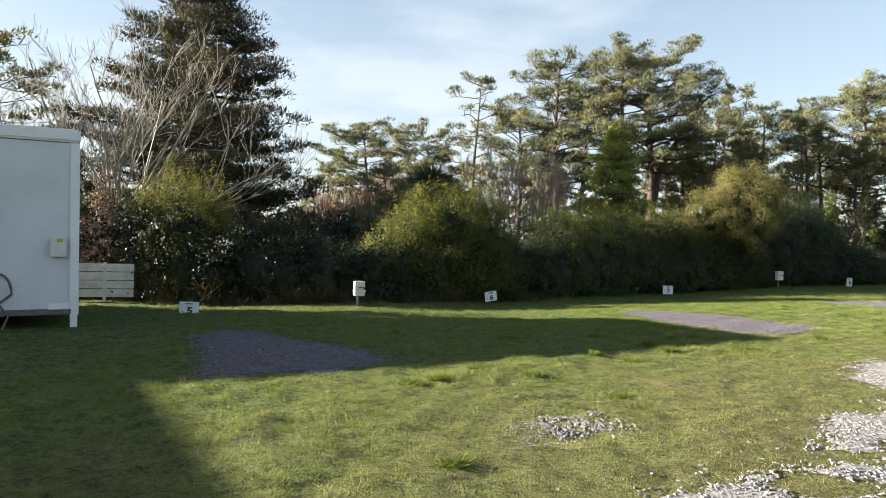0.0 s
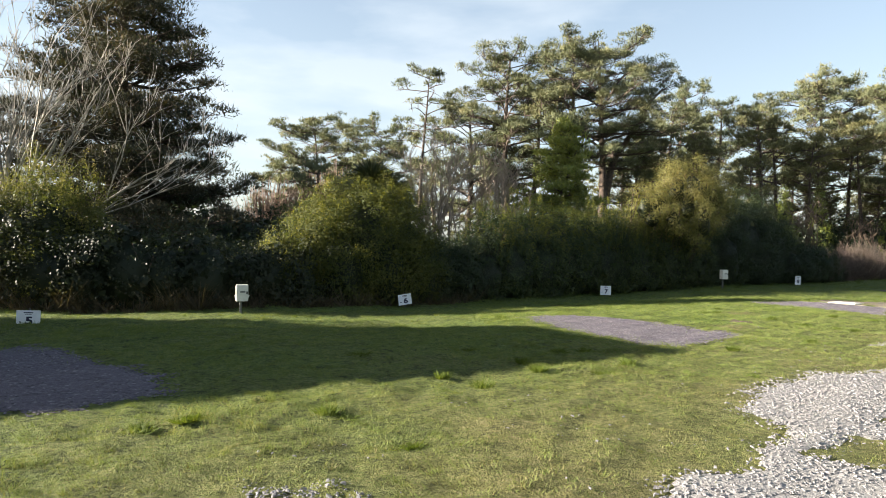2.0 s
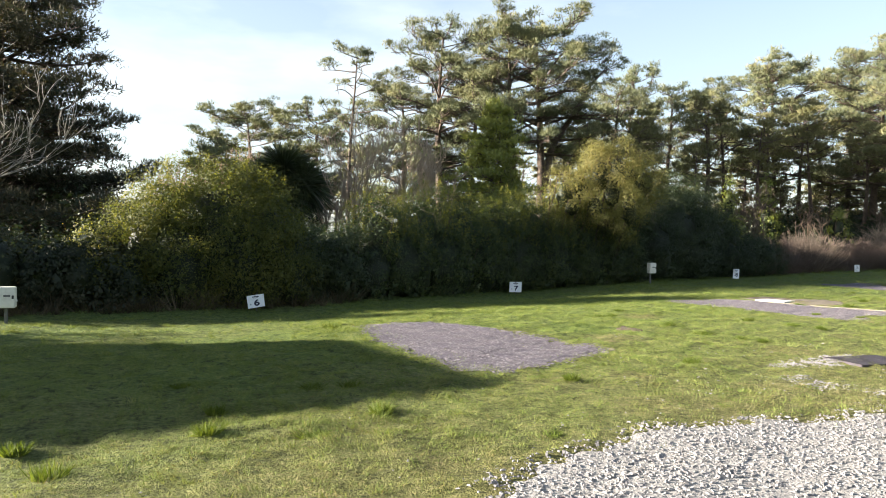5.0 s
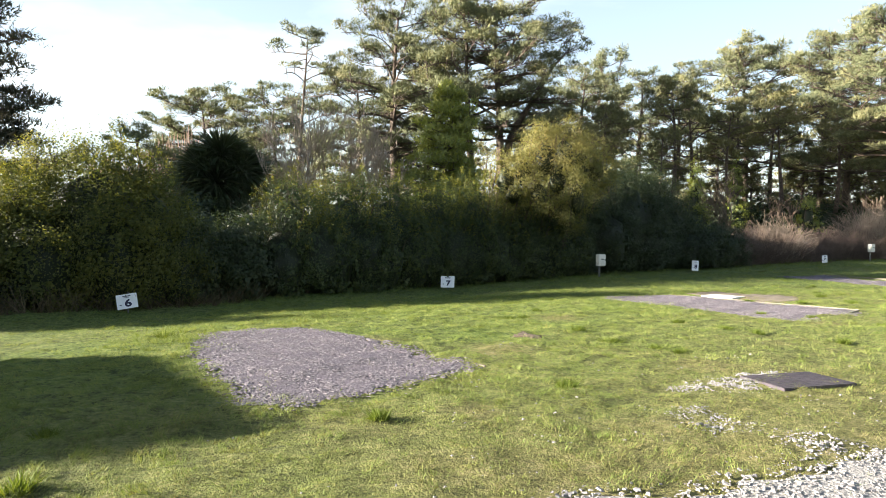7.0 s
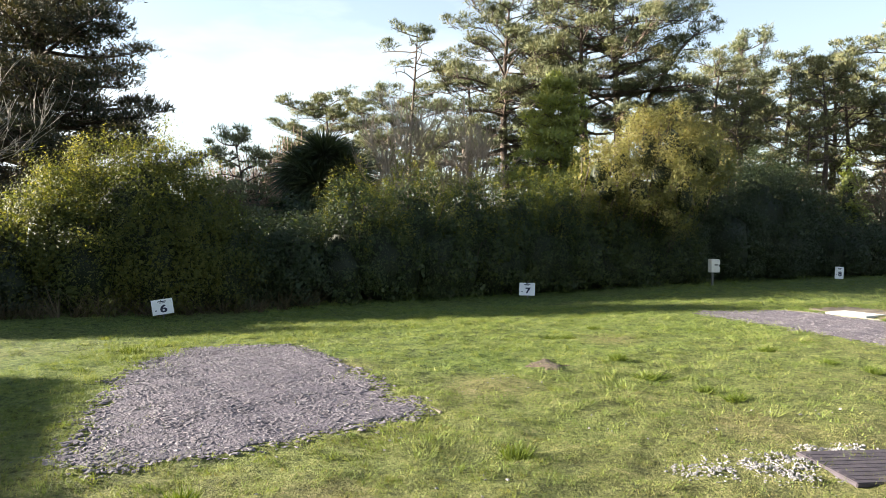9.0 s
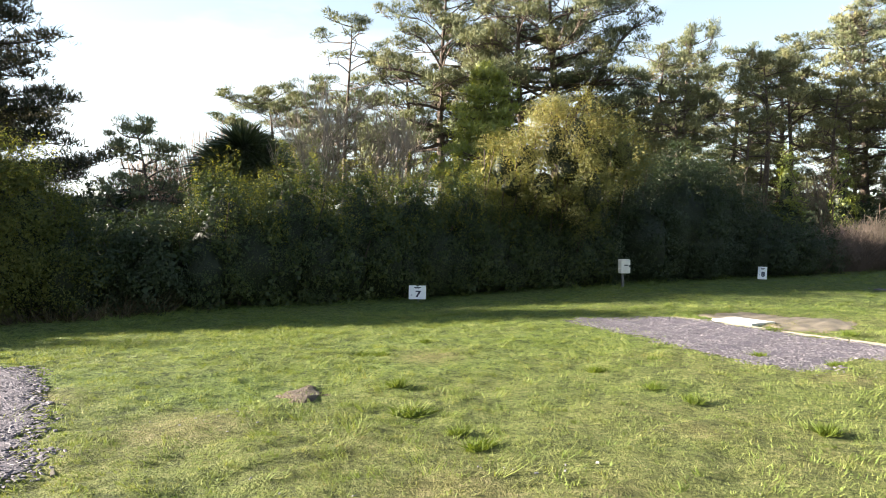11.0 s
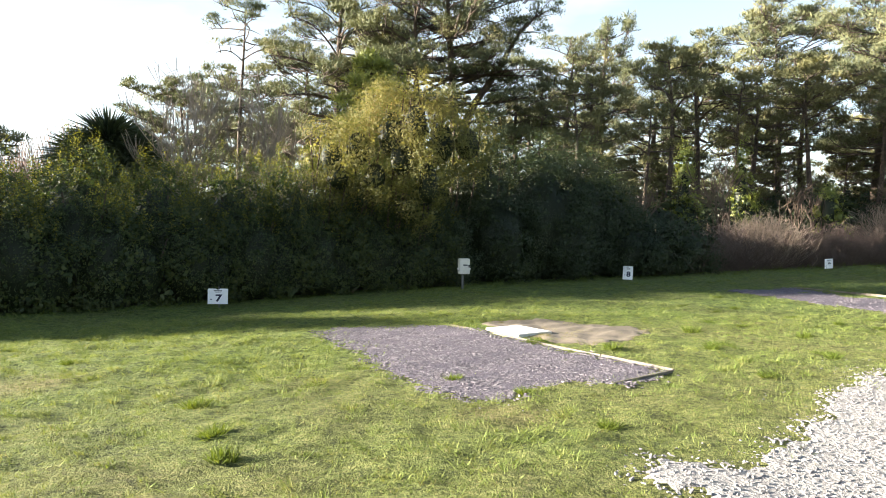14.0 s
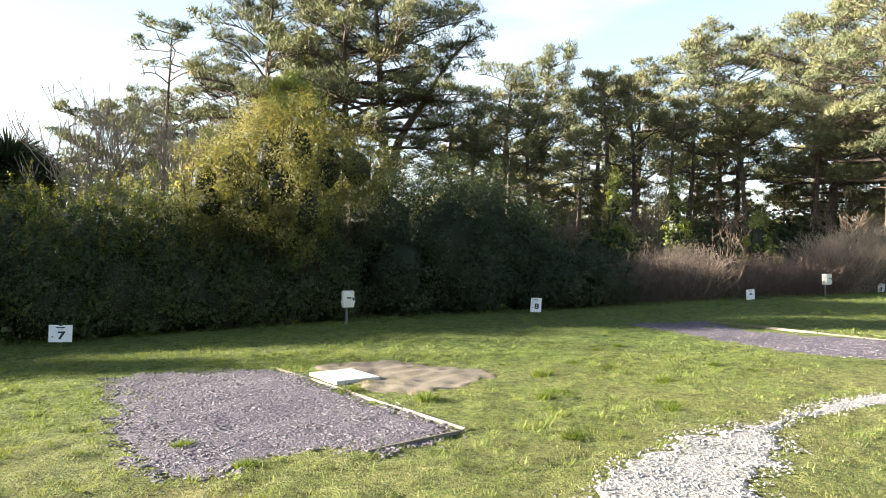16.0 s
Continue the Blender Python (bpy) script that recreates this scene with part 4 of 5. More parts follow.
for i, s in enumerate(np.arange(20.6, 40, 1.5)):
    x, y = along(s)
    build_twig_bush(x - 0.5, y + 0.9, 2.2, 1.35 + 0.2 * math.sin(i * 2.1), 230 + i, DARK_TWIG, "brown leafless twiggy hedge bush", 580, 1.5, 0.0065, "brown twiggy hedge", "twiggy_hedge")
for i, (x, y, w, h) in enumerate([(23.2, 34.5, 2.4, 2.0), (29.9, 37.4, 3.4, 2.7), (31.9, 38.2, 3.2, 3.1)]):
    build_twig_bush(x, y, w, h, 260 + i, PALE_TWIG, "pale straw-coloured leafless bush with arching canes", 1000, 1.0, 0.007, "pale bare bushes")
build_twig_bush(-3.4, 42.4, 5.0, 7.0, 280, REED, "stand of tall reddish-brown dead stems behind the hedge", 620, 0.4, 0.024, name="dead_stems")
build_twig_bush(-6.8, 43.0, 4.0, 6.0, 281, REED, "stand of tall reddish-brown dead stems behind the hedge", 460, 0.4, 0.024, name="dead_stems")

# ---- conifers ----


def build_pine(name, label, x, y, height, crown_base, radius, limbs, seed, mat=PINE, bark=BARK, shape="round", r=0.26, lean=(0.0, 0.0), tuft=0.37, needle=(0.19, 0.05), per=27, density=1.0, fork=False, category="tree", dead=22):
    """A conifer: bent trunk, limbs with tufts of needles in flat pads, gaps between."""
    rng = np.random.default_rng(seed)
    root = new(name)
    root.location = (x, y, float(rise(x, y)))
    tagged(root, label, category)

    def axis(t):
        return np.array([lean[0] * t * height + 0.25 * math.sin(t * 4 + seed), lean[1] * t * height + 0.2 * math.sin(t * 3.3 + seed * 2), t * height])
    ts = np.linspace(0, 0.97, 12)
    paths = [(np.array([axis(t) for t in ts]) - np.array([0, 0, 0.15]) * (ts[:, None] == 0), r * (1 - 0.86 * ts))]
    if fork:
        p0 = axis(0.3)
        pts = [p0 + np.array([0.035 * k * k + 0.1 * k + 0.1 * math.sin(k * 1.3), 0.05 * k, height * 0.058 * k + 0.1 * math.sin(k)]) for k in range(10)]
        paths.append((np.array(pts), np.linspace(r * 0.8, 0.05, 10)))
        bough = np.array(pts)[5:]
    limbs_paths, tufts, rads = [], [], []
    if fork:
        for p in bough:
            near = p + rng.normal(0, 0.75, (9, 3)) * np.array([1, 1, 0.5]) + np.array([0.2, 0, 0.3])
            tufts.append(near)
            rads.append(rng.uniform(0.6, 1.2, 9) * tuft)
            limbs_paths += [(np.stack([p, (p + e) / 2, e]), np.array([0.03, 0.02, 0.01])) for e in near]
    for k in range(limbs):
        u = ((k + rng.random()) / limbs) ** (1.35 if shape == "layer" else 1.0)
        t = crown_base + (1 - crown_base) * u
        if shape == "cone":
            reach = radius * (1 - u) ** 0.6 * (0.8 + 0.3 * math.sin(k * 1.7)) + 0.25
        elif shape == "layer":
            reach = radius * (1 - u) ** 1.05 * (0.82 + 0.24 * math.sin(u * 43)) * rng.uniform(0.85, 1.1) + 0.5
        else:
            reach = radius * math.sqrt(max(0.08, 1 - (1.6 * u - 0.68) ** 2)) * rng.uniform(0.6, 1.2)
        a = k * 2.4 + rng.normal(0, 0.4)
        up = {"cone": -0.05, "layer": 0.03}.get(shape, rng.uniform(0.05, 0.65) * (0.5 + 0.5 * u))
        b = axis(min(t, 0.96))
        s = np.linspace(0, 1, 6)[:, None]
        d = np.array([math.cos(a), math.sin(a), up])
        bow = np.array([0, 0, (0.12 if shape != "round" else -0.1) * reach]) * s * s + rng.normal(0, (0.05 if shape != "round" else 0.11) * reach, 3) * np.sin(s * 3)
        pts = b + d * reach * s + bow
        limbs_paths.append((pts, np.linspace(max(0.04, r * 0.36 * (1.1 - u)), 0.016, 6)))
        m = max(2, int(reach * (2.2 if shape != "round" else 2.3) * density + rng.random()))
        q = (0.2 if shape != "round" else 0.42) + (0.82 if shape != "round" else 0.6) * (np.arange(m) + rng.random(m)) / m
        i = np.clip(q * 5, 0, 4.999)
        lo = i.astype(int)
        base = pts[lo] + (pts[np.minimum(lo + 1, 5)] - pts[lo]) * (i - lo)[:, None]
        side = np.array([-math.sin(a), math.cos(a), 0])
        wide = (0.42 if shape != "round" else 0.5) * reach * (1.2 - q)
        rise_by = rng.normal(0.05, 0.12, m) if shape != "round" else rng.uniform(0.05, 0.55, m)
        tips = base + side * (rng.uniform(-1, 1, m) * wide)[:, None] + np.array([0, 0, 1]) * rise_by[:, None]
        base = base - np.array([math.cos(a), math.sin(a), 0.1]) * 0.12 * reach
        tufts.append(tips)
        rads.append(rng.uniform(0.6, 1.3, m) * tuft * (1.3 if shape != "round" else 1.12))
        for w in range(m):
            limbs_paths.append((np.stack([base[w], (base[w] + tips[w]) / 2 + np.array([0, 0, -0.05]), tips[w]]), np.array([0.03, 0.022, 0.012])))
            for z in range(w % 2):
                limbs_paths.append((np.stack([(base[w] + tips[w]) / 2, tips[w] + rng.normal(0, 0.3, 3)]), np.array([0.014, 0.008])))
    for k in range(dead):
        t = min(0.9, crown_base * rng.uniform(0.45, 1.0) if k % 2 else rng.uniform(crown_base, 1.0))
        a = rng.uniform(0, 6.28)
        s = np.linspace(0, 1, 4)[:, None]
        limbs_paths.append((axis(t) + np.array([math.cos(a), math.sin(a), rng.uniform(-0.3, 0.3)]) * s * radius * rng.uniform(0.25, 0.6) + np.array([0, 0, -0.3]) * s * s, np.linspace(0.028, 0.008, 4)))
    tufts.append(axis(0.98)[None, :] + rng.normal(0, 0.3, (4, 3)) * np.array([1, 1, 0.8]))
    rads.append(np.full(4, tuft))
    v, f = tubes(paths, 9)
    child("trunk", np_mesh("trunk", v, f, bark), root)
    v, f = tubes(limbs_paths, 3)
    tagged(child("limb", np_mesh("limb", v, f, bark), root), kind="stuff")
    v, f = sprays(rng, np.concatenate(tufts), np.concatenate(rads), int(per * 3.4), needle[0], needle[1] * 0.8, {"cone": 0.5, "layer": 0.48}.get(shape, 0.62))
    tagged(child("crown", np_mesh("crown", v, f, mat), root), kind="stuff")
    return root


SP = "tall old pine with open layered crown and bare lower trunk"
build_pine("cypress", "huge dark cypress with drooping layered branches down to the ground", -13.3, 36.4, 18.5, 0.02, 8.7, 170, 301, CYPRESS, BARK, "layer", 0.5, (0.01, 0), 0.56, (0.26, 0.07), 30, 0.95, dead=0)
build_pine("pine_tree", SP, 12.7, 43.3, 13.7, 0.46, 4.1, 46, 302, r=0.34, density=1.25, fork=True)
build_pine("pine_tree", SP, 11.3, 43.8, 13.2, 0.5, 3.4, 36, 303, r=0.3, density=1.2)
build_pine("pine_tree", SP, 7.4, 45.3, 14.0, 0.4, 3.5, 48, 304, r=0.3, density=1.2)
build_pine("pine_tree", "slender sparse pine with thin whorls of short branches", 2.1, 46.6, 13.0, 0.45, 2.3, 22, 305, r=0.17, density=0.7, tuft=0.32)
build_pine("pine_tree", SP, 9.4, 47.5, 12.0, 0.3, 3.5, 40, 306, density=1.2)
build_pine("pine_tree", SP, 5.0, 47.8, 11.0, 0.3, 3.3, 38, 307, density=1.1)
build_pine("pine_tree", "rounded dense pine standing far behind the hedge", -7.1, 62.3, 11.8, 0.2, 4.3, 50, 308, density=1.7, per=19, needle=(0.23, 0.064))
build_pine("pine_tree", "lower spreading pine far behind the hedge", -1.2, 60.0, 11.0, 0.3, 4.3, 40, 309, density=1.3, per=19, needle=(0.23, 0.064))
build_pine("young_conifer", "bushy bright green young conifer behind the hedge", 9.66, 38.8, 8.3, 0.05, 2.7, 80, 310, SPRUCE, BARK, "cone", 0.16, (0, 0), 0.38, (0.24, 0.08), 26, 1.0)
build_pine("pine_tree", SP, 22.2, 55.0, 13.7, 0.2, 3.0, 50, 311, density=1.2, per=19, needle=(0.23, 0.064))
build_pine("pine_tree", SP, 26.0, 57.4, 13.0, 0.2, 2.9, 44, 312, density=1.2, per=19, needle=(0.23, 0.064))
build_pine("pine_tree", SP, 27.4, 53.8, 12.3, 0.2, 2.9, 44, 313, density=1.2, per=19, needle=(0.23, 0.064))
build_pine("pine_tree", "spreading pine with sunlit yellow-green crown", 31.8, 52.5, 13.6, 0.4, 5.0, 56, 314, density=1.3, per=19, needle=(0.23, 0.064))
build_pine("pine_tree", "tall pine with broad crown at the corner of the wood", 34.2, 41.0, 12.6, 0.35, 3.6, 56, 315, density=1.3)
build_pine("young_conifer", "small young pine standing behind the hedge", -2.9, 33.8, 5.0, 0.1, 1.5, 26, 320, tuft=0.28, r=0.1)
build_pine("pine_tree", SP, 16.2, 46.5, 8.2, 0.2, 2.6, 32, 316, density=1.2)
build_pine("pine_tree", SP, 19.2, 49.0, 11.0, 0.2, 3.0, 40, 317, density=1.2)
build_pine("pine_tree", SP, 35.5, 46.5, 13.4, 0.35, 4.2, 50, 318, density=1.3)
build_pine("pine_tree", SP, 38.5, 54.0, 13.8, 0.3, 4.2, 46, 319, density=1.2, per=19, needle=(0.23, 0.064))

# ---- cabbage palm ----


def build_palm(x, y, height, radius):
    rng = np.random.default_rng(41)
    root = new("cabbage_palm")
    root.location = (x, y, float(rise(x, y)))
    tagged(root, "dark cabbage palm with a round head of sword-shaped leaves", "palm")
    ts = np.linspace(0, 1, 8)[:, None]
    v, f = tubes([(np.array([0.1, 0, 0]) * np.sin(ts * 3) + np.array([0, 0, height - radius]) * ts, np.linspace(0.22, 0.16, 8))], 9)
    child("trunk", np_mesh("trunk", v, f, BARK), root)
    n = 4200
    heads = np.array([(0, 0, 0.2), (0.85, 0.1, -0.5), (-0.85, -0.1, -0.45), (0.1, 0.6, -0.1), (-0.1, -0.6, -1.1)]) + np.array([0, 0, height - radius * 0.95])
    c = heads[rng.integers(0, 5, n)]
    d = unit(rng.normal(0, 1, (n, 3)) + np.array([0, 0, 0.15]))
    ln = radius * 0.72 * rng.uniform(0.8, 1.1, (n, 1))
    side = unit(np.cross(d, rng.normal(0, 1, (n, 3)))) * 0.035
    mid = c + d * ln * 0.55
    tip = c + d * ln + np.array([0, 0, -0.18]) * ln
    v = np.stack([c - side, c + side, mid + side * 1.2, tip, mid - side * 1.2], 1).reshape(-1, 3)
    k = np.arange(n)[:, None] * 5
    f3 = np.concatenate([k + np.array([[0, 1, 2]]), k + np.array([[0, 2, 4]]), k + np.array([[4, 2, 3]])])
    child("leaf_head", np_mesh("leaf_head", v, f3, PALM), root)


build_palm(-0.75, 38.6, 7.0, 2.6)

# ---- the wood behind ----
filler = build_pine("wood_pine", "dense dark pine at the back of the wood", 44, 62, 11.0, 0.12, 3.6, 44, 330, WOOD, density=0.65, per=12, needle=(0.28, 0.11))
filler2 = build_pine("wood_pine", "dense dark pine at the back of the wood", 48, 58, 9.0, 0.05, 3.4, 44, 331, WOOD, density=0.65, per=12, needle=(0.28, 0.11))
trunky = build_pine("wood_pine", "tall dark bare-trunked pine inside the wood", 23.0, 44.5, 9.6, 0.6, 1.9, 13, 332, WOOD, density=0.8, per=16, needle=(0.24, 0.08), r=0.2, dead=16)
for i, (x, y, s) in enumerate([(18.2, 42.5, 0.8), (20.0, 46.5, 0.95), (21.6, 42.8, 0.7), (24.8, 46.0, 1.0), (26.4, 44.2, 0.85), (28.0, 46.8, 0.95), (29.8, 44.8, 0.9), (31.0, 47.5, 1.0), (32.8, 44.2, 0.85), (36.0, 42.0, 0.9), (17.0, 44.6, 0.75)]):
    copy_thing(trunky, Matrix.Translation((x, y, float(rise(x, y)))) @ Matrix.Rotation(i * 2.3, 4, "Z") @ Matrix.Scale(s, 4))
# The pines at (-20, 30) and (-24, 27) are added to shade the left.
for i, (x, y, k, s) in enumerate([(13.5, 52, 0, 0.62), (17.5, 55, 1, 1.0), (3.0, 54, 1, 0.85), (-3.5, 66, 1, 1.0), (-11, 66, 0, 0.8), (22, 60, 0, 0.8), (28, 62, 0, 0.8), (33, 59, 1, 0.9), (36, 62, 0, 0.8), (41, 50, 0, 0.9), (42.5, 57, 1, 1.0),
                                  (46, 52, 0, 1.1), (40, 45, 1, 1.1), (24.5, 49, 1, 0.6), (29.5, 47.5, 1, 0.55), (20.5, 45, 1, 0.5), (34.5, 50, 1, 0.6), (15, 42, 1, 0.42), (37, 43, 1, 0.7), (-20, 30, 0, 0.9), (-24, 27, 0, 1.0), (25, 68, 1, 0.9), (9, 62, 1, 0.9)]):
    copy_thing((filler, filler2)[k], Matrix.Translation((x, y, float(rise(x, y)))) @ Matrix.Rotation(i * 1.9, 4, "Z") @ Matrix.Scale(s, 4))
for i, (x, y, top, r) in enumerate([(21.5, 40.5, 2.6, 2.0), (25, 43, 2.8, 2.2), (29, 43.5, 3.0, 2.2), (33, 45, 3.0, 2.4), (37.5, 48, 3.2, 2.4), (17.5, 37.5, 2.8, 2.0), (13, 36, 2.4, 2.0), (16, 60, 4.4, 4.0), (22, 63, 4.4, 4.0), (28, 66, 4.6, 4.5), (34, 65, 4.6, 4.5), (40, 61, 4.6, 4.5), (46, 56, 4.6, 4.5), (10, 57, 5, 4.0), (6.5, 33.5, 2.2, 1.8), (2.0, 31.5, 2.0, 1.8), (-6.5, 24, 1.6, 1.8), (-8.0, 33.5, 3.4, 2.8), (-4.6, 35.0, 3.2, 2.6), (-1.5, 36.0, 3.0, 2.2), (-2.5, 24.5, 1.5, 1.6), (-11.5, 18.5, 2.6, 1.6)]):
    g = float(rise(x, y))
    build_shrub("undergrowth", "dark ivy-covered undergrowth at the wood's edge", "shrub", [(x, y, g + top * 0.4, r, r, top * 0.6), (x + r * 0.8, y + 0.4, g + top * 0.35, r * 0.7, r * 0.7, top * 0.5)], HOLLY, 400 + i, (0.19, 0.12) if r < 3.5 else (0.45, 0.3), 4 if r < 3.5 else 1.0, 12, 0.22 if r < 3.5 else 0.5, 10, "wood undergrowth")
for i, (x, y, h) in enumerate([(27.6, 38.8, 3.2), (22.4, 40.2, 4.6), (18.9, 38.2, 3.6), (25.6, 42.2, 5.0)]):
    g = float(rise(x, y))
    build_shrub("ivy_trunk", "dead trunk overgrown with bright green ivy", "ivy", [(x, y, g + h * 0.5, 0.42, 0.42, h * 0.5), (x + 0.3, y - 0.1, g + h * 0.3, 0.5, 0.45, h * 0.28)], SPRUCE, 420 + i, (0.1, 0.07), 14, 24, 0.12, 4)

# ---- grass, chippings and gravel ----


def blades(name, label, n, x0, x1, y0, y1, height, width, mat, seed, keep, pieces=2):
    """Loose upright blades of grass over a stretch of the field."""
    rng = np.random.default_rng(seed)
    nc = n // 26
    own = rng.integers(0, nc, n)
    size = rng.uniform(0.02, 0.06, nc)[own]
    off = rng.normal(0, 1, (n, 2)) * np.where(rng.random(n) < 0.7, size, 0.5)[:, None]
    x, y = rng.uniform(x0, x1, nc)[own] + off[:, 0], rng.uniform(y0, y1, nc)[own] + off[:, 1]
    k = keep(x, y, rng)
    x, y, off, size = x[k], y[k], off[k], size[k]
    n = len(x)
    out = np.clip(off / size[:, None], -2, 2) * 0.45
    patch = 0.75 + 0.5 * np.clip(0.5 + 0.6 * np.sin(1.3 * x + 0.9 * np.sin(1.9 * y)) * np.sin(1.1 * y + 0.8 * np.sin(1.7 * x)), 0, 1)
    h = height * patch * rng.uniform(0.5, 1.3, n)
    b = np.stack([x, y, rise(x, y) - 0.005], -1)
    a = rng.uniform(0, 2 * math.pi, n)
    side = np.stack([np.cos(a), np.sin(a), 0 * a], -1) * (width * rng.uniform(0.6, 1.3, n))[:, None] * 0.5
    clump = np.sin(7.1 * x + 2.3 * np.sin(5.3 * y)) * np.sin(6.3 * y + 2.1 * np.sin(4.9 * x)) + 0.6 * np.sin(17 * x + 3 * np.sin(11 * y)) * np.sin(15 * y)
    h *= np.clip(0.9 + 0.5 * clump, 0.4, 1.7) * (1.0 - 0.4 * wear(x, y))
    fall = 0.5 * np.sin(3.7 * x + 2.6 * np.sin(2.9 * y))
    lean = np.stack([rng.normal(0, 0.3, n) + out[:, 0] + fall, rng.normal(0, 0.3, n) + out[:, 1] + 0.45 * np.sin(4.3 * y + 2.2 * np.sin(3.1 * x)), np.ones(n)], -1) * h[:, None]
    v = np.stack([b - side, b + side, b + lean], 1).reshape(-1, 3)
    ob = new(name, np_mesh(name, v, np.arange(n * 3).reshape(n, 3), mat))
    return tagged(ob, label, "grass", kind="stuff")


def turf(x, y, rng):
    far = np.where(np.sin(2.9 * x + 1.7 * np.sin(2.3 * y)) * np.sin(3.1 * y) > 0.1, 0.27, 0.1)
    jx, jy = x + rng.normal(0, 1, len(x)) * far, y + rng.normal(0, 1, len(x)) * far
    return (on_patch(jx, jy) == 0) & (hedge_gap(x, y) > -0.4)


def near_track(x, y, rng):
    w = wear(x, y)
    return turf(x, y, rng) & (w > 0.12) & (rng.random(len(x)) < 0.3 + 0.7 * w)


def fresh_turf(x, y, rng):
    return turf(x, y, rng) & (rng.random(len(x)) < 1.0 - 0.75 * wear(x, y)) & (x * 0.62 - y * 0.78 < 1.8)


LBL = "short uneven green grass with taller tufts across the field"
blades("grass", LBL, 330000, -4, 9, 3, 14, 0.043, 0.0046, BLADE, 1, fresh_turf)
blades("grass", LBL, 330000, 3, 20, 9, 23, 0.043, 0.0055, BLADE, 2, fresh_turf)
blades("grass", LBL, 100000, -9, 14, 12, 28, 0.042, 0.011, BLADE, 3, fresh_turf)
blades("grass", LBL, 90000, 11, 34, 17, 37, 0.045, 0.014, BLADE, 4, fresh_turf)
DRY = "dry yellowed grass blades along the worn track edge"
blades("dry_grass", DRY, 210000, -3, 12, 2.5, 13, 0.027, 0.006, DRY_BLADE, 5, near_track)
blades("dry_grass", DRY, 110000, 8, 23, 9, 23, 0.027, 0.006, DRY_BLADE, 6, near_track)
blades("dry_grass", "thin dry grass pushing through the sandy patch", 12000, 13, 16, 19.5, 22.3, 0.03, 0.008, DRY_BLADE, 9, lambda x, y, r: (on_patch(x, y) == 3) & (np.sin(5.1 * x + 2 * np.sin(3 * y)) * np.sin(4.7 * y) > 0.1))


def hedge_foot(x, y, rng):
    d = hedge_gap(x, y)
    return (d > -0.7) & (d < 0.22) & (rng.random(len(x)) < 0.8)


blades("tall_grass", "long rank dry grass growing against the foot of the hedge", 60000, -8, 3.5, 12, 24, 0.45, 0.018, RANK, 7, lambda x, y, r: hedge_foot(x, y, r))
blades("tall_grass", "long dark grass growing against the foot of the hedge", 60000, 2, 36, 20, 42, 0.13, 0.014, BLADE, 8, lambda x, y, r: hedge_foot(x, y, r))

# tufts that stand out of the turf


def build_tuft(x, y, size, seed, mat=COARSE):
    rng = np.random.default_rng(seed)
    n = 190
    root = new("grass_tuft")
    root.location = (x, y, float(rise(x, y)) - 0.01)
    tagged(root, "coarse clump of longer green grass in the field", "grass", "grass tufts")
    a, u = rng.uniform(0, 2 * math.pi, n), rng.random(n) ** 0.6
    b = np.stack([np.cos(a) * u * size * 0.7, np.sin(a) * u * size * 0.7, 0 * a], -1)
    e = b * 1.45 + np.stack([rng.normal(0, 0.04, n), rng.normal(0, 0.04, n), size * 0.8 * rng.uniform(0.4, 1.25, n)], -1)
    s = unit(np.cross(e - b, rng.normal(0, 1, (n, 3)))) * 0.005
    v = np.stack([b - s, b + s, e], 1).reshape(-1, 3)
    tagged(child("blade", np_mesh("blade", v, np.arange(n * 3).reshape(n, 3), mat), root), kind="stuff")
    return root


for i, (x, y, s) in enumerate([(3.45, 15.6, 0.26), (2.4, 8.6, 0.24), (3.1, 9.4, 0.2), (16.2, 20.9, 0.25), (16.0, 19.6, 0.2), (14.75, 19.4, 0.22), (12.9, 17.7, 0.14), (13.5, 17.2, 0.15), (9.0, 15.6, 0.18), (10.9, 16.6, 0.2), (7.9, 12.3, 0.22),
                               (8.6, 17.3, 0.16), (6.2, 11.3, 0.18), (11.5, 15.4, 0.2), (12.2, 14.6, 0.18), (1.0, 7.4, 0.18), (4.3, 10.0, 0.2), (9.6, 14.4, 0.16), (14.0, 16.2, 0.16), (17.6, 20.6, 0.2)]):
    build_tuft(x, y, s * 0.55, 500 + i)
rt = np.random.default_rng(77)
seedling = [build_tuft(2.0 + k, 9.0 + k, 0.1, 540 + k) for k in range(3)]
for i in range(34):
    x = rt.uniform(-2, 22)
    y = 0.86 * x + rt.uniform(4.0, 10.5)
    if on_patch(np.array([x]), np.array([y]))[0] == 0:
        copy_thing(seedling[i % 3], Matrix.Translation((x, y, float(rise(x, y)) - 0.01)) @ Matrix.Rotation(rt.uniform(0, 6.3), 4, "Z") @ Matrix.Diagonal((rt.uniform(0.8, 2.0), rt.uniform(0.8, 1.6), rt.uniform(0.4, 0.8), 1)))


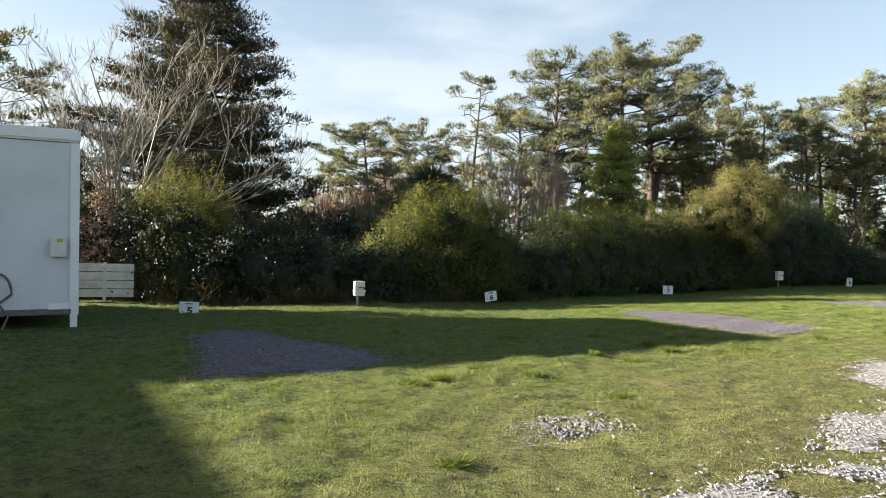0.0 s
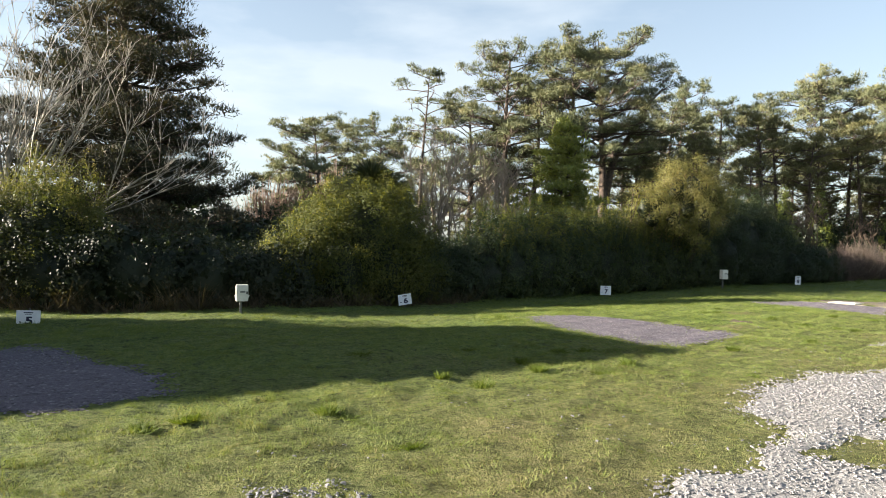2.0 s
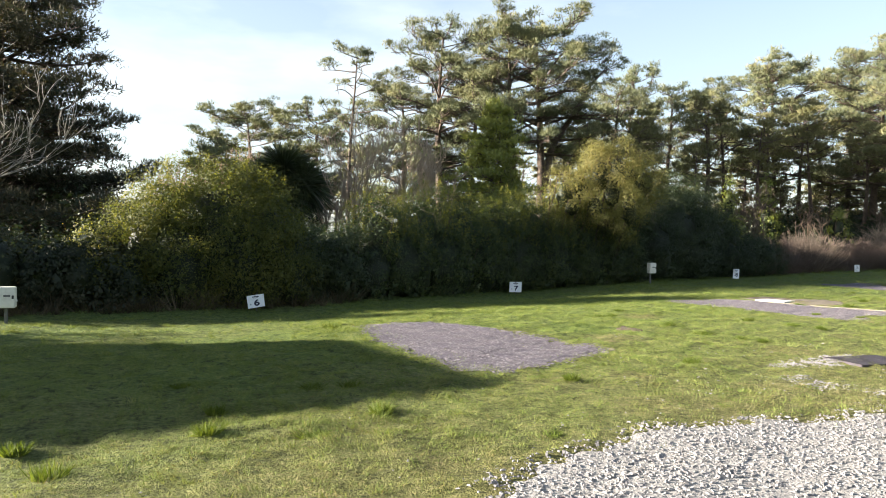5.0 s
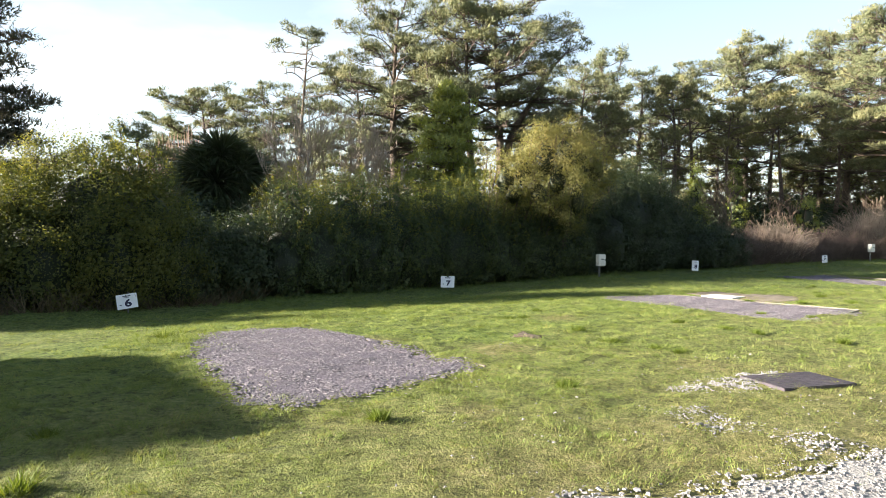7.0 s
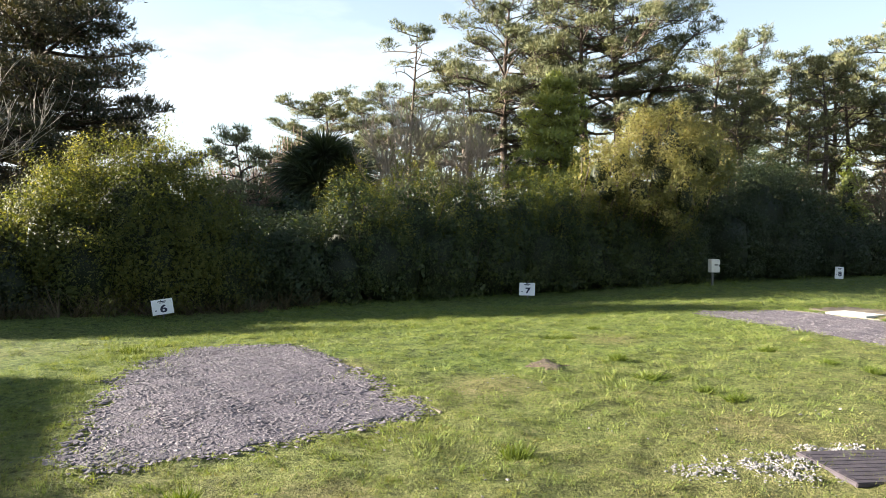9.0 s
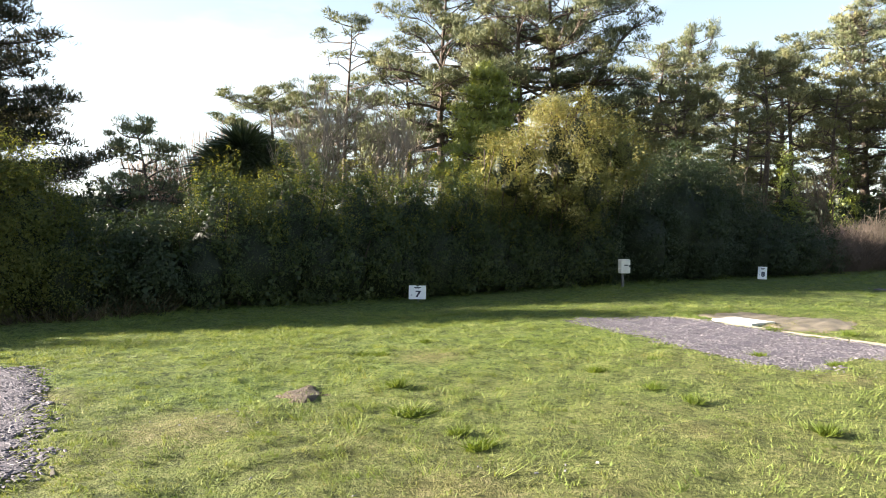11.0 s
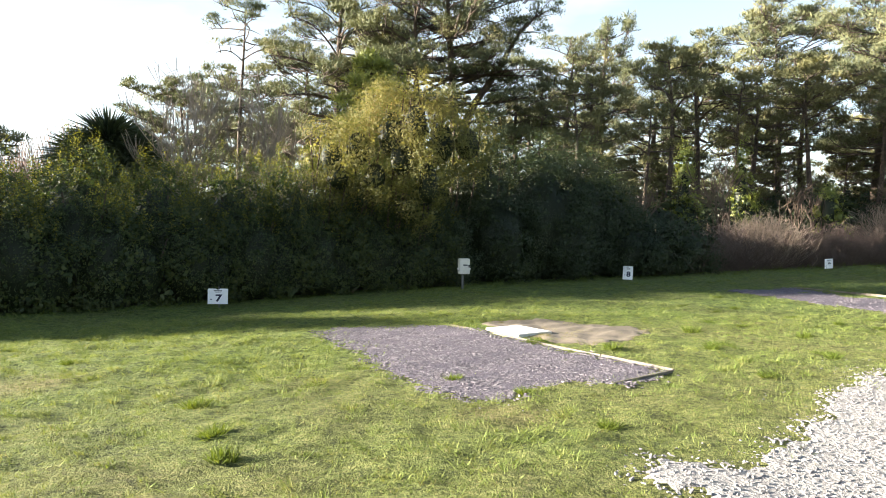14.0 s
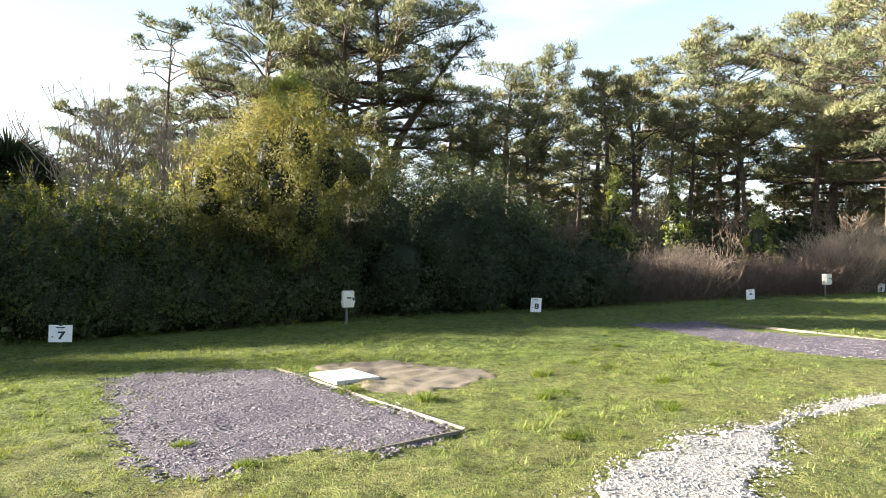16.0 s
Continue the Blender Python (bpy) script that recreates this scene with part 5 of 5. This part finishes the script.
def stones(name, label, category, pts, size, flat, mat, seed):
    """Loose angular stones scattered at pts: eight-cornered lumps, tilted."""
    rng = np.random.default_rng(seed)
    n = len(pts)
    c = np.array([(-1, -1, -1), (1, -1, -1), (1, 1, -1), (-1, 1, -1), (-0.7, -0.7, 1), (0.7, -0.7, 1), (0.7, 0.7, 1), (-0.7, 0.7, 1)], float)
    v = c[None] * (1 + rng.uniform(-0.35, 0.35, (n, 8, 3)))
    s = size * rng.uniform(0.5, 1.45, (n, 1, 1)) * 0.5
    v = v * s * np.stack([rng.uniform(0.9, 1.7, n), rng.uniform(0.5, 0.95, n), flat * rng.uniform(0.6, 1.3, n)], -1)[:, None, :]
    a = rng.uniform(0, 2 * math.pi, n)[:, None]
    v = np.stack([v[..., 0] * np.cos(a) - v[..., 1] * np.sin(a), v[..., 0] * np.sin(a) + v[..., 1] * np.cos(a), v[..., 2]], -1)
    tip = rng.normal(0, 0.11 + 0.12 * (flat > 0.3), (n, 2, 1))
    v[..., 2] += v[..., 0] * tip[:, 0] + v[..., 1] * tip[:, 1]
    v += pts[:, None, :]
    q = np.array([(4, 5, 6, 7), (0, 1, 5, 4), (1, 2, 6, 5), (2, 3, 7, 6), (3, 0, 4, 7)])
    f = (np.arange(n)[:, None, None] * 8 + q[None]).reshape(-1, 4)
    return tagged(new(name, np_mesh(name, v.reshape(-1, 3), f, mat, None, True)), label, category, kind="stuff")


def scatter(n, x0, x1, y0, y1, seed, kind, lift, stray=0.0):
    rng = np.random.default_rng(seed)
    x, y = rng.uniform(x0, x1, n), rng.uniform(y0, y1, n)
    k = (on_patch(x + rng.normal(0, stray, n), y + rng.normal(0, stray, n)) == kind) & (y > 0.86 * x + 0.8)
    x, y = x[k], y[k]
    return np.stack([x, y, rise(x, y) + np.where(on_patch(x, y) == kind, lift, -0.003)], -1)


SL = "loose purple-grey slate chippings covering a pitch"
stones("slate_chippings", SL, "chippings", scatter(10000, -4, 0, 6.5, 11.5, 11, 1, 0.008, 0.05), 0.026, 0.2, SLATE, 21)
stones("slate_chippings", SL, "chippings", scatter(28000, 3.5, 7.6, 11.3, 16.6, 12, 1, 0.007, 0.06), 0.025, 0.2, SLATE, 22)
stones("slate_chippings", SL, "chippings", scatter(28000, 10.7, 15.3, 16.6, 21.5, 13, 1, 0.007, 0.06), 0.025, 0.2, SLATE, 23)
stones("slate_chippings", SL, "chippings", scatter(7500, 18.8, 23.6, 22, 28, 14, 1, 0.007, 0.1), 0.03, 0.2, SLATE, 24)
WS = "angular white limestone gravel stones on the track"
stones("white_gravel", WS, "gravel", scatter(62000, 0.8, 10, 2.5, 11, 15, 2, 0.013, 0.08), 0.0165, 0.45, WHITE_STONE, 25)
stones("white_gravel", WS, "gravel", scatter(32000, 13.5, 22, 13.5, 21, 16, 2, 0.013, 0.08), 0.0165, 0.45, WHITE_STONE, 26)
stones("white_gravel", WS, "gravel", scatter(3600, 0.3, 1.7, 4.4, 5.8, 17, 2, 0.004, 0.13), 0.009, 0.5, WHITE_STONE, 27)
stones("white_gravel", WS, "gravel", scatter(6500, 8.6, 10.4, 11.8, 13.0, 18, 2, 0.004, 0.08), 0.013, 0.6, WHITE_STONE, 28)
stones("white_gravel", WS, "gravel", scatter(5000, 8.1, 9.5, 10.1, 11.6, 20, 2, 0.001, 0.16), 0.011, 0.5, WHITE_STONE, 30)
stones("white_gravel", WS, "gravel", scatter(1500, -1.8, -0.8, 4.4, 5.1, 19, 2, 0.003, 0.08), 0.008, 0.5, WHITE_STONE, 29)


def strays(n, x0, x1, y0, y1, seed):
    rng = np.random.default_rng(seed)
    x, y = rng.uniform(x0, x1, n), rng.uniform(y0, y1, n)
    k = (on_patch(x, y) == 0) & (wear(x, y) > 0.42) & (np.sin(2.3 * x + np.sin(2.9 * y)) * np.sin(2.1 * y) > 0.15)
    return np.stack([x[k], y[k], rise(x, y)[k] + 0.008], -1)


stones("stray_gravel", "white gravel stones scattered through the worn grass", "gravel", strays(9000, -3, 20, 3, 21, 31), 0.013, 0.5, WHITE_STONE, 32)
